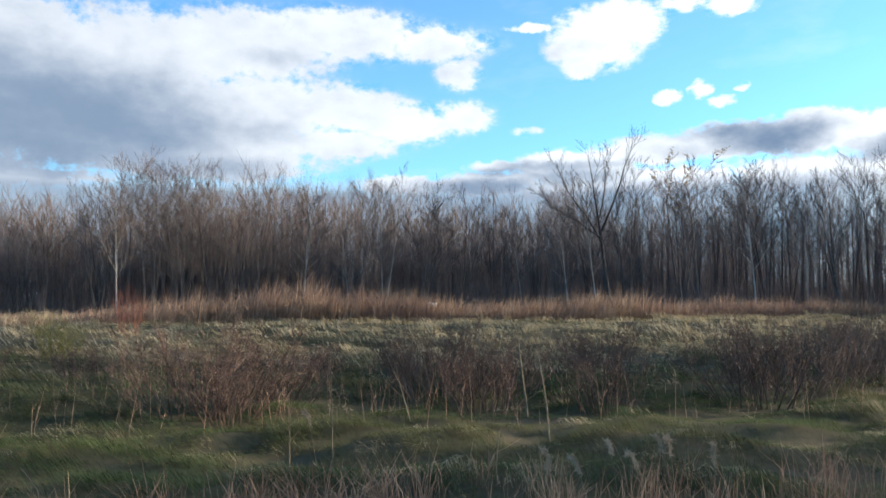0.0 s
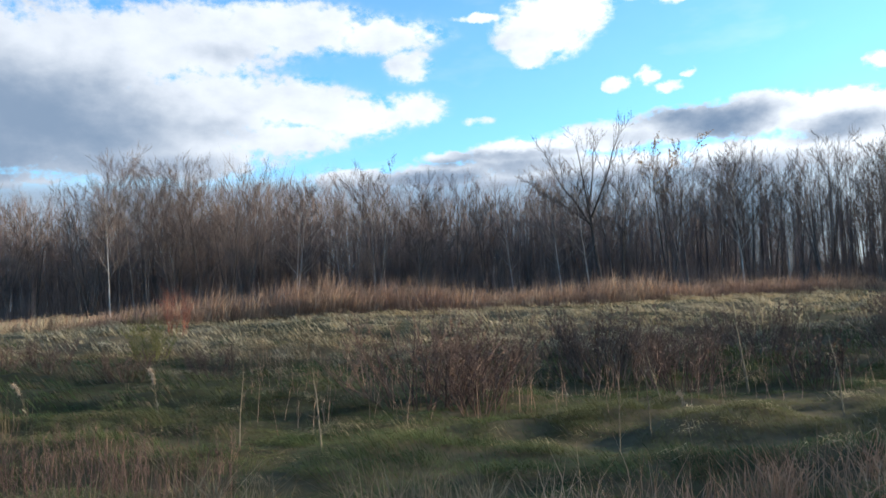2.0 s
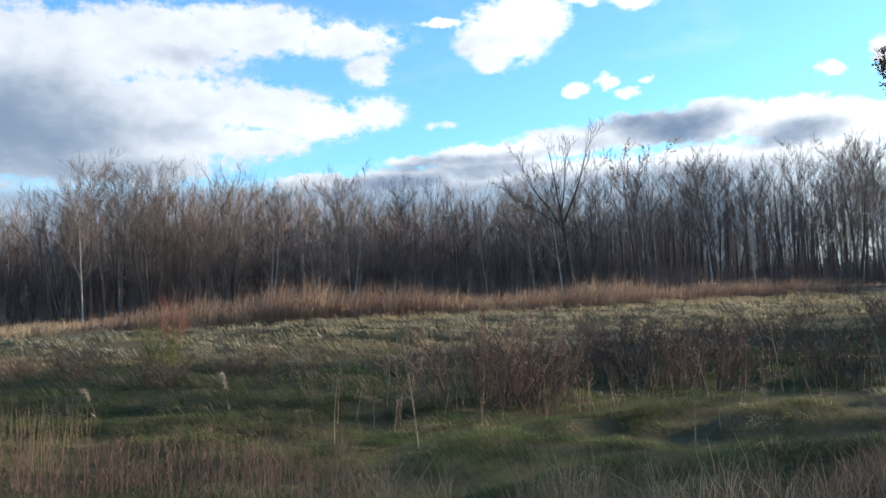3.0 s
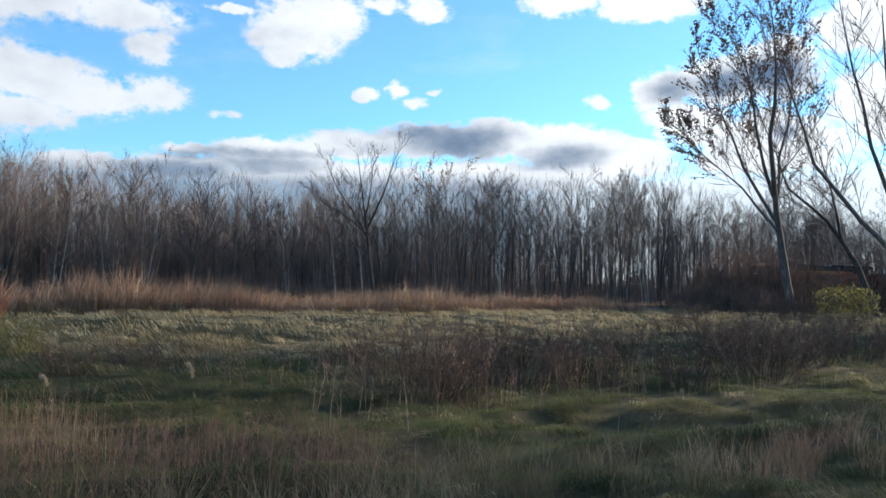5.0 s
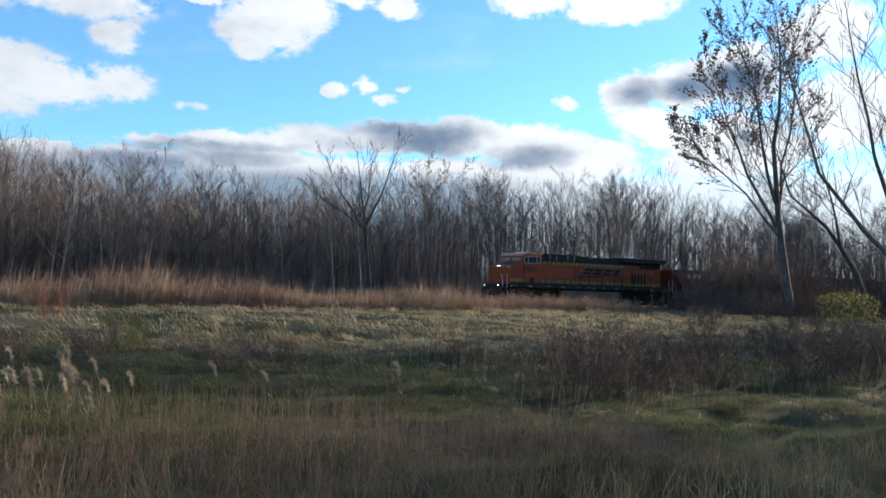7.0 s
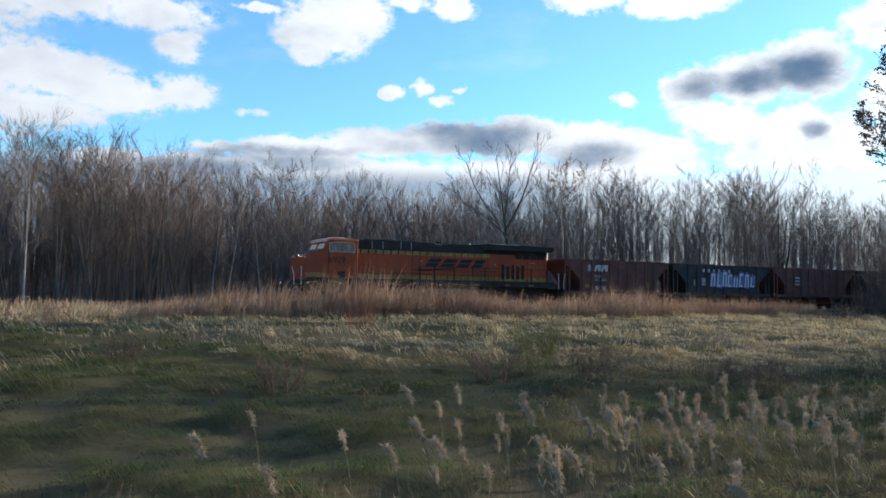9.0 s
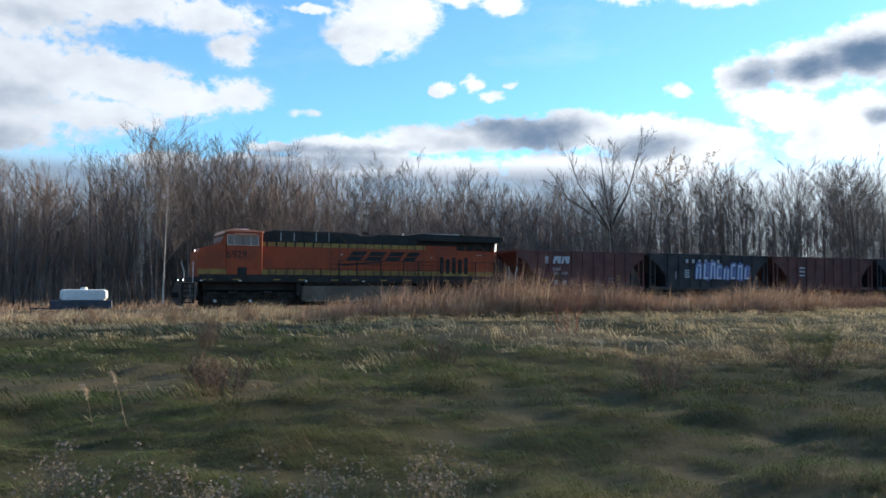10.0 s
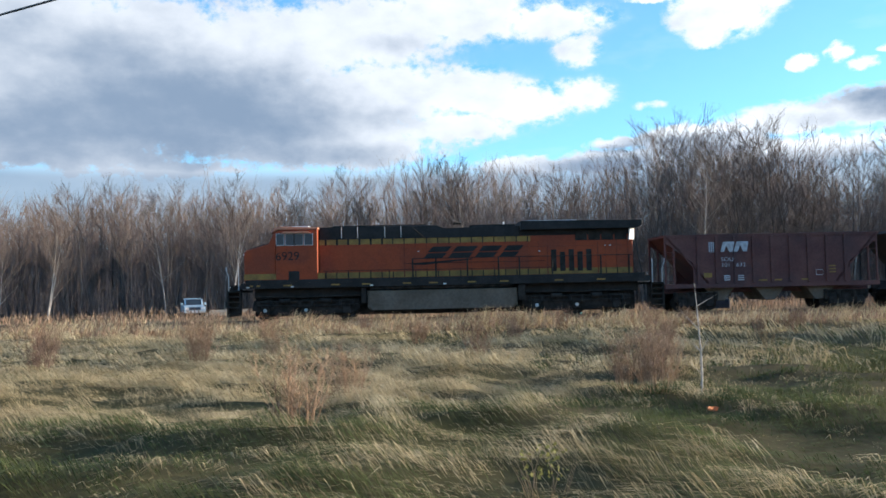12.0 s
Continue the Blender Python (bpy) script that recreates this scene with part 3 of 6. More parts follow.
    part("hood_upper_stripe", Geo().box(2.06, 12.6, -1.135, -1.115, 3.72, 3.98), M["yellow_paint"], L, "yellow upper stripe")
    top = [(2.05, 3.98), (12.1, 3.98), (12.1, 4.5), (8.3, 4.46), (8.0, 4.62), (2.05, 4.6)]
    part("hood_top", Geo().prism(top, -1.16, 1.16, 0.06), M["dark_paint"], L, "black hood top")
    part("dynamic_brake_box", Geo().prism([(2.5, 4.55), (7.7, 4.55), (7.4, 4.68), (2.8, 4.68)], -0.9, 0.9, 0.03), M["dark_paint"], L)
    part("exhaust_housing", Geo().box(9.6, 11.9, -0.8, 0.8, 4.46, 4.62, 0.04), M["dark_paint"], L)
    wing = [(12.1, 4.28), (17.9, 4.28), (18.15, 4.42), (18.15, 4.66), (12.1, 4.72)]
    part("radiator_wing", Geo().prism(wing, -1.55, 1.55, 0.04), M["dark_paint"], L, "overhanging black radiator housing")
    part("radiator_shutter", Geo().box(12.2, 14.9, -1.4, 1.4, 4.70, 4.745), M["bright_metal"], L, "pale metal radiator top")
    part("radiator_neck", Geo().box(12.1, 17.75, -1.1, 1.1, 3.95, 4.3), M["dark_paint"], L)
    for k in range(4):
        x = 14.85 + k * 0.66
        part("intake_grille", Geo().box(x, x + 0.6, -1.15, -1.12, 3.72, 4.22, 0.01), M["underframe"], L)
    # added white panel, slanted to the sun, in place of a bright glint
    g = Geo()
    g.v = [(17.48, -1.48, 3.70), (17.82, -1.12, 3.72), (17.84, -1.12, 4.26), (17.54, -1.48, 4.26), (17.44, -1.44, 3.70), (17.78, -1.08, 3.72), (17.80, -1.08, 4.26), (17.50, -1.44, 4.26)]
    g.f = [(0, 1, 2, 3), (7, 6, 5, 4), (0, 4, 5, 1), (1, 5, 6, 2), (2, 6, 7, 3), (3, 7, 4, 0)]
    part("rear_panel", g, M["white_paint"], L, "white panel added for the sun glint at the rear")
    for k in range(5):
        x = 13.62 + k * 0.44
        part("louvre_door", Geo().box(x, x + 0.27, -1.15, -1.122, 2.2, 3.28 - (0.12 if k in (1, 3) else 0), 0.01), M["underframe"], L)
    # hood doors: faint seams on the orange, dark gaps between the yellow panels
    for k in range(28):
        x = 2.35 + k * 0.56
        if 13.4 < x < 16.0:
            continue
        part("stripe_gap", Geo().box(x, x + 0.05, -1.139, -1.12, 2.05, 2.35), M["underframe"], L)
        if x > 6.2:
            part("hood_door_seam", Geo().box(x, x + 0.02, -1.138, -1.12, 2.36, 3.70), M["orange_seam"], L)
        if x < 12.5:
            part("stripe_gap", Geo().box(x, x + (0.10 if x < 5.5 else 0.05), -1.139, -1.12, 3.70, 3.985), M["underframe"], L)
    part("hood_seam", Geo().box(6.2, 17.7, -1.139, -1.12, 3.44, 3.46), M["orange_seam"], L)
    part("hood_seam", Geo().box(6.2, 13.3, -1.139, -1.12, 2.72, 2.745), M["underframe"], L)
    for x in (6.28, 13.42, 15.95):
        part("door_frame", Geo().box(x, x + 0.05, -1.142, -1.12, 2.05, 3.60), M["orange_seam"], L)
    for x, z in ((6.95, 3.30), (13.0, 3.2), (16.3, 3.42), (16.55, 3.42)):
        part("door_latch", Geo().box(x, x + 0.09, -1.15, -1.12, z, z + 0.05), M["bright_metal"], L)
    for x in (-1.45, 0.72, 4.6, 8.2):
        part("sill_lamp", Geo().box(x, x + 0.14, -1.54, -1.52, 1.66, 1.72), M["white_paint"], L)
    # pipes, boxes and brake gear along the bogies
    for a, b, z in ((-1.0, 4.0, 1.22), (12.2, 17.5, 1.22), (-1.0, 4.0, 0.78), (12.2, 17.5, 0.78)):
        part("air_pipe", Geo().tube([(a, -1.34, z), ((a + b) / 2, -1.36, z - 0.06), (b, -1.34, z)], [0.03] * 3, 6, True), M["underframe"], L)
    for x in (0.4, 2.4, 13.8, 15.8):
        part("brake_cylinder", Geo().tube([(x - 0.25, -1.38, 0.98), (x + 0.25, -1.38, 0.98)], [0.12, 0.12], 10, True), M["underframe"], L)
        part("bearing_cap", Geo().tube([(x - 0.98, -1.33, 0.53), (x - 0.98, -1.37, 0.53)], [0.09, 0.07], 10, True), M["bright_metal"], L)
    for x0, x1 in ((4.15, 4.4), (11.9, 12.25)):
        part("side_box", Geo().box(x0, x1, -1.4, -0.9, 0.8, 1.6, 0.03), M["underframe"], L)
    # emblem: slanted plain shapes and a swoosh
    x = 7.25
    for w in (1.0, 1.1, 1.0, 0.85):
        for z0, z1 in ((2.98, 3.22), (3.27, 3.54)):
            k0, k1 = (z0 - 2.98) * 0.75, (z1 - 2.98) * 0.75
            g = Geo().prism([(x + k0, z0), (x + w + k0 - 0.06, z0), (x + w + k1, z1), (x + k1 + 0.05, z1)], -1.15, -1.13)
            part("emblem_shape", g, M["dark_paint"], L)
        x += w + 0.22
    part("emblem_stroke", Geo().prism([(6.6, 2.66), (7.3, 2.64), (9.6, 2.86), (9.7, 2.92), (6.9, 2.75)], -1.15, -1.13), M["dark_paint"], L)
    # fuel tank
    tank = [(4.45, 0.62), (4.6, 0.45), (11.7, 0.45), (11.86, 0.62), (11.86, 1.42), (4.45, 1.42)]
    part("fuel_tank", Geo().prism(tank, -1.45, 1.45, 0.12), M["tank_grey"], L, "dull grey fuel tank")
    part("air_reservoir", Geo().tube([(4.6, -1.3, 1.55), (11.6, -1.3, 1.55)], [0.1, 0.1], 10, True), M["underframe"], L)
    # dark box added behind the bogies to stand in for the shade there
    part("underbody", Geo().box(-1.2, 17.9, -0.62, 0.62, 0.22, 1.6, 0.05), M["underframe"], L)
    truck(L, -1.25, 4.1, (-0.6, 1.4, 3.4), 0.53)
    truck(L, 12.1, 17.6, (12.8, 14.8, 16.8), 0.53)
    # pilots, ladders and hand rails
    for sx, x in ((-1, -1.75), (1, 18.5)):
        g = Geo()
        x2 = x + sx * 0.62
        a, b = min(x, x2), max(x, x2)
        g.box(a, b, -1.45, 1.45, 1.45, 1.55)
        g.prism([(x2 - 0.06, 0.25), (x2 + 0.06, 0.25), (x2 + 0.06, 1.55), (x2 - 0.06, 1.55)], -1.4, 1.4)
        part("pilot", g, M["dark_paint"], L)
        g = Geo()
        for k in range(5):
            z = 0.42 + k * 0.27
            g.box(a + 0.03, b - 0.03, -1.53, -1.2, z, z + 0.045)
        g.box(a, a + 0.03, -1.53, -1.2, 0.4, 1.6)
        g.box(b - 0.03, b, -1.53, -1.2, 0.4, 1.6)
        part("ladder", g, M["underframe"], L)
        part("coupler", Geo().box(min(x2, x2 + sx * 0.45), max(x2, x2 + sx * 0.45), -0.16, 0.16, 0.72, 1.02, 0.05), M["underframe"], L)
        for k, (dx, lean) in enumerate(((0.08, 0.0), (0.56, sx * 0.12))):
            xx = x + sx * dx
            g = Geo().tube([(xx, -1.5, 1.5), (xx, -1.5, 2.2), (xx + lean, -1.5, 2.55), (xx + lean * 1.2, -1.45, 2.72)], [0.025] * 4, 6, True)
            part("grab_rail", g, M["bright_metal"], L, "pale grab rail")
    for x in (2.45, 3.55, 4.65, 5.55):
        part("handrail_post", Geo().tube([(x, -1.5, 1.9), (x, -1.5, 2.42)], [0.024, 0.024], 5, True), M["underframe"], L)
    for x in (6.71, 7.85, 9.41, 10.95, 11.98, 13.61, 16.03, 17.43):
        part("handrail_post", Geo().tube([(x, -1.5, 1.9), (x, -1.5, 2.95)], [0.042, 0.038], 6, True), M["underframe"], L)
    part("handrail", Geo().tube([(6.71, -1.5, 2.95), (17.6, -1.5, 2.95)], [0.02, 0.02], 5, True), M["underframe"], L)
    part("handrail", Geo().tube([(6.71, -1.5, 2.40), (13.6, -1.5, 2.40)], [0.015, 0.015], 5, True), M["underframe"], L)
    part("handrail", Geo().tube([(2.3, -1.5, 2.42), (6.71, -1.5, 2.42)], [0.015, 0.015], 5, True), M["underframe"], L)
    for x in (3.2, 4.0, 5.35, 6.15):
        part("hood_grab", Geo().tube([(x, -1.19, 4.05), (x, -1.22, 4.2), (x, -1.2, 4.58)], [0.018] * 3, 5, True), M["bright_metal"], L)
    part("mirror_arm", Geo().tube([(6.75, -1.2, 4.5), (7.35, -1.25, 3.95)], [0.02, 0.02], 5, True), M["underframe"], L)
    part("horn", Geo().tube([(9.2, 0.1, 4.62), (9.2, 0.1, 4.76), (8.8, 0.1, 4.78)], [0.03, 0.04, 0.07], 7, True), M["underframe"], L)
    part("beacon", Geo().tube([(11.35, -0.4, 4.6), (11.35, -0.4, 4.78)], [0.05, 0.04], 8, True), M["white_paint"], L)
    # the rings round the lamps are added to block their glow sideways
    for y in (-0.18, 0.18):
        part("headlight", Geo().tube([(-1.62, y, 3.42), (-1.56, y, 3.42)], [0.055, 0.055], 12, True), M["headlight"], L, "lit headlight")
        part("light_hood", Geo().tube([(-1.665, y, 3.42), (-1.58, y, 3.42)], [0.08, 0.08], 12), M["dark_paint"], L)
    for y in (-1.0, 1.0):
        part("ditch_light", Geo().tube([(-2.40, y, 1.72), (-2.30, y, 1.72)], [0.045, 0.045], 12, True), M["headlight"], L, "lit ditch light")
        part("light_hood", Geo().tube([(-2.44, y, 1.72), (-2.32, y, 1.72)], [0.075, 0.075], 12), M["dark_paint"], L)
    part("ditch_light_bracket", Geo().box(-2.3, -2.2, -1.15, 1.15, 1.55, 1.82), M["dark_paint"], L)
    part("nose_lamp", Geo().box(-1.60, -1.55, -1.48, -1.4, 3.27, 3.33), M["white_paint"], L)
    return L


def build_hopper(x0, x1, paint, dark, label, style):
    """An open-top coal hopper with ribs, sloped ends, ladders and bogies; x in metres behind the locomotive's cab."""
    H = thing("hopper_wagon", label, "railway wagon", group="hopper wagons of the train")
    zt, zb, w = 3.86, 1.36, 1.46
    n = x1 - x0
    side = [(1.5, 2.45), (1.5, zb), (n - 1.5, zb), (n - 1.5, 2.45), (n - 0.15, 3.45), (n - 0.15, zt - 0.08), (0.15, zt - 0.08), (0.15, 3.45)]
    g = Geo()
    g.prism(side, -w, -w + 0.06)
    g.prism(side, w - 0.06, w)
    g.prism([(0.15, zt - 0.1), (0.22, zt - 0.1), (2.4, 1.3), (2.3, 1.3)], -w, w)
    g.prism([(n - 0.15, zt - 0.1), (n - 2.3, 1.3), (n - 2.4, 1.3), (n - 0.22, zt - 0.1)], -w, w)
    g.box(0.8, n - 0.8, -w, w, zb, zb + 0.05)
    body = part("body", g, paint, H)
    g = Geo()
    g.box(0.05, n - 0.05, -w - 0.05, -w + 0.07, zt - 0.12, zt, 0.015)
    g.box(0.05, n - 0.05, w - 0.07, w + 0.05, zt - 0.12, zt, 0.015)
    g.box(0.05, 0.17, -w, w, zt - 0.12, zt)
    g.box(n - 0.17, n - 0.05, -w, w, zt - 0.12, zt)
    part("top_rail", g, paint, H)
    g = Geo()
    g.box(0.05, n - 0.05, -w - 0.04, -w + 0.1, 1.2, 1.42, 0.015)
    g.box(0.05, n - 0.05, w - 0.1, w + 0.04, 1.2, 1.42, 0.015)
    g.box(0.1, n - 0.1, -0.35, 0.35, 0.95, 1.3)
    part("side_sill", g, paint, H)
    ribs = 9
    for k in range(ribs):
        x = 1.75 + (n - 3.5) * k / (ribs - 1)
        for y in (-1, 1):
            a, b = sorted((y * w, y * (w + 0.07)))
            part("rib", Geo().box(x - 0.07, x + 0.07, a, b, 1.4, zt - 0.1, 0.02), paint, H)
    for x in (0.12, 0.55, n - 0.55, n - 0.12):
        for y in (-1, 1):
            a, b = sorted((y * (w - 0.12), y * (w - 0.02)))
            part("end_post", Geo().box(x - 0.04, x + 0.04, a, b, 1.3, zt - 0.1), paint, H)
    for x in (0.33, n - 0.33):
        for k in range(6):
            z = 1.55 + k * 0.36
            part("ladder_rung", Geo().box(x - 0.22, x + 0.22, -w + 0.0, -w + 0.03, z, z + 0.03), paint, H)
    for k in range(3):
        xm = 2.9 + (n - 5.8) * k / 2
        g = Geo().prism([(xm - 0.9, zb), (xm - 0.25, 0.55), (xm + 0.25, 0.55), (xm + 0.9, zb)], -1.1, 1.1, 0.03)
        part("discharge_chute", g, M["tank_grey"] if style == "red_marked" else paint, H)
    rng = random.Random(int(x0 * 7))
    g = Geo()
    cols = 14
    rows = [[(0.4 + (n - 0.8) * i / cols, -w + 0.1 + (2 * w - 0.2) * j / 4, 3.45 + 0.22 * math.sin(i * 0.9) + rng.uniform(-0.08, 0.08) + (0.12 if 0 < j < 4 else -0.1)) for j in range(5)] for i in range(cols + 1)]
    base = 0
    g.v = [p for r in rows for p in r]
    g.f = [(i * 5 + j, (i + 1) * 5 + j, (i + 1) * 5 + j + 1, i * 5 + j + 1) for i in range(cols) for j in range(4)]
    part("coal_load", g, M["coal"], H, "heaped black coal")
    truck(H, 0.55, 2.75, (0.95, 2.35), 0.46)
    truck(H, n - 2.75, n - 0.55, (n - 2.35, n - 0.95), 0.46)
    for a, b in ((-0.35, 0.1), (n - 0.1, n + 0.35)):
        part("coupler", Geo().box(a, b, -0.14, 0.14, 0.74, 1.0, 0.04), M["underframe"], H)
    if style == "red_marked":
        for x, wd in ((2.85, 0.62), (3.52, 0.66)):     # plain emblem shapes
            g = Geo()
            g.prism([(x, 2.98), (x + wd * 0.3, 2.98), (x + wd * 0.5, 3.3), (x + wd * 0.72, 2.98), (x + wd, 2.98), (x + wd + 0.1, 3.48), (x + wd * 0.25, 3.48)], -w - 0.085, -w - 0.075)
            part("emblem_shape", g, M["stencil"], H)
        for k in range(5):
            part("emblem_bar", Geo().box(2.3 + k * 0.1, 2.36 + k * 0.1, -w - 0.01, -w - 0.003, 2.98, 3.48), M["stencil"], H)
        for x, word in ((2.86, "101"), (3.62, "632")):
            lettering("wagon_number", word, 0.26, M["stencil"], H, Matrix.Translation((x, -w - 0.080, 2.24)) @ FACE, 0.0, 1.25)
        lettering("wagon_mark", "SOU", 0.26, M["stencil"], H, Matrix.Translation((2.86, -w - 0.080, 2.52)) @ FACE, 0.0, 1.25)
        part("placard", Geo().box(2.02, 2.42, -w - 0.012, -w - 0.003, 1.72, 1.95), M["yellow_paint"], H, "yellow placard")
        for x in (4.75, 5.5, 6.9):
            part("yellow_mark", Geo().box(x, x + 0.42, -w - 0.012, -w - 0.003, 1.5, 1.58), M["yellow_paint"], H)
        for k in range(3):
            part("yellow_mark", Geo().box(8.25, 8.65, -w - 0.012, -w - 0.003, 1.85 + k * 0.15, 1.92 + k * 0.15), M["yellow_paint"], H)
        for x in (3.0, 3.7):
            for k in range(3):
                part("stencil_bar", Geo().box(x, x + 0.3, -w - 0.082, -w - 0.074, 1.55 + k * 0.1, 1.61 + k * 0.1), M["stencil"], H)
        g = Geo()
        g.tube([(7.65, -w - 0.02, 1.75), (8.0, -w - 0.02, 1.75), (8.0, -w - 0.02, 2.0), (7.65, -w - 0.02, 2.0), (7.65, -w - 0.02, 1.75)], [0.015] * 5, 4)
        part("stencil_box", g, M["stencil"], H)
    elif style == "sprayed":
        for k in range(6):
            part("mark_bar", Geo().box(3.4 + k * 0.62, 3.62 + k * 0.62, -w - 0.082, -w - 0.073, 3.2, 3.46), M["stencil"], H)
        for k in range(4):
            part("stencil_bar", Geo().box(3.35, 3.85, -w - 0.012, -w - 0.003, 2.1 + k * 0.16, 2.2 + k * 0.16), M["stencil"], H)
        part("stencil_stripe", Geo().box(2.45, 2.52, -w - 0.012, -w - 0.003, 2.0, 2.55), M["stencil"], H)
        rng = random.Random(5)
        for k in range(8):
            x = 4.3 + k * 0.72
            h = rng.uniform(0.85, 1.35)
            x += rng.uniform(-0.1, 0.1)
            b = [(x - 0.1, 2.0), (x + 0.55, 1.9 + rng.uniform(-0.1, 0.15)), (x + 0.66, 2.0 + h), (x + 0.3, 2.1 + h + rng.uniform(0, 0.12)), (x + 0.0, 1.95 + h)]
            part("spray_shape", Geo().prism(b, -w - 0.086, -w - 0.076), M["spray_blue"], H, "blue sprayed graffiti shape")
            g = Geo()
            t = 0.13
            g.prism([(x, 2.0), (x + t, 2.0), (x + t + 0.1, 2.0 + h * 0.95), (x + 0.1, 2.0 + h * 0.95)], -w - 0.094, -w - 0.087)
            if k % 3 != 1:
                g.prism([(x + 0.1, 2.0 + h * 0.8), (x + 0.48, 2.0 + h * 0.8), (x + 0.5, 2.0 + h * 0.95), (x + 0.1, 2.0 + h * 0.95)], -w - 0.094, -w - 0.087)
            if k % 2 == 0:
                g.prism([(x + 0.36, 2.0), (x + 0.36 + t, 2.0), (x + 0.42 + t, 2.0 + h * 0.9), (x + 0.42, 2.0 + h * 0.9)], -w - 0.094, -w - 0.087)
            else:
                g.prism([(x + 0.04, 2.0), (x + 0.48, 2.02), (x + 0.48, 2.16), (x + 0.04, 2.14)], -w - 0.094, -w - 0.087)
            part("spray_stroke", g, M["spray_pale"], H, "pale sprayed graffiti stroke")
    elif style == "red_plain":
        for k in range(3):
            part("stencil_bar", Geo().box(2.9, 3.5, -w - 0.082, -w - 0.074, 2.3 + k * 0.3, 2.42 + k * 0.3), M["stencil"], H)
    return H


TRAIN = [(build_locomotive(), 0.0)]
RED, BLACK = M["hopper_red"], M["hopper_black"]
FLEET = [(19.15, 30.05, RED, False, "brown-red open hopper wagon with white markings", "red_marked"),
         (30.45, 42.45, BLACK, True, "black hopper wagon with blue and white graffiti", "sprayed")]
for k in range(6):
    a = 42.9 + k * 12.4
    FLEET.append((a, a + 11.9, BLACK if k in (1, 4) else RED, k in (1, 4), "dark coal hopper wagon with ribbed sides" if k in (1, 4) else "brown-red coal hopper wagon with ribbed sides", "red_plain"))
for x0, x1, paint, dark, label, style in FLEET:
    TRAIN.append((build_hopper(x0, x1, paint, dark, label, style), x0))

# where the cab stands along the track, second by second
RUN = [(0.0, 194.0), (2.0, 160.0), (4.0, 125.2), (5.5, 98.6), (6.5, 81.4), (7.5, 64.2), (8.5, 47.18), (9.0, 38.95), (9.5, 30.8),
       (10.0, 22.72), (10.5, 14.87), (11.0, 6.97), (11.5, -0.59), (12.0, -8.0)]


def motions():
    for ob, off in TRAIN:
        walk(ob, [(t, pose(x + off, 43.0, 0.0)) for t, x in RUN])
    ts, xs = [r[0] for r in RUN], [r[1] for r in RUN]
    for wheel, r, x in WHEELS[:14]:
        n = int((xs[0] - xs[-1]) / (r * radians(78)))
        rows = []
        for k in range(n + 1):
            t = 12.0 * k / n
            gone = xs[0] - float(np.interp(t, ts, xs))
            rows.append((t, pose(x, 0, r, 0, -math.degrees(gone / r), 0)))
        walk(wheel, rows)


# ---------------------------------------------------------------- trees
def curve_points(rng, start, direction, length, n, rise=0.25, wander=0.12):
    """A limb's line: it bends upwards and wanders."""
    pts, d, p = [Vector(start)], Vector(direction).normalized(), Vector(start)
    for k in range(n):
        d = (d + Vector((rng.uniform(-wander, wander), rng.uniform(-wander, wander), rise / n + rng.uniform(-wander, wander) * 0.5))).normalized()
        p = p + d * (length / n)
        pts.append(p.copy())
    return pts


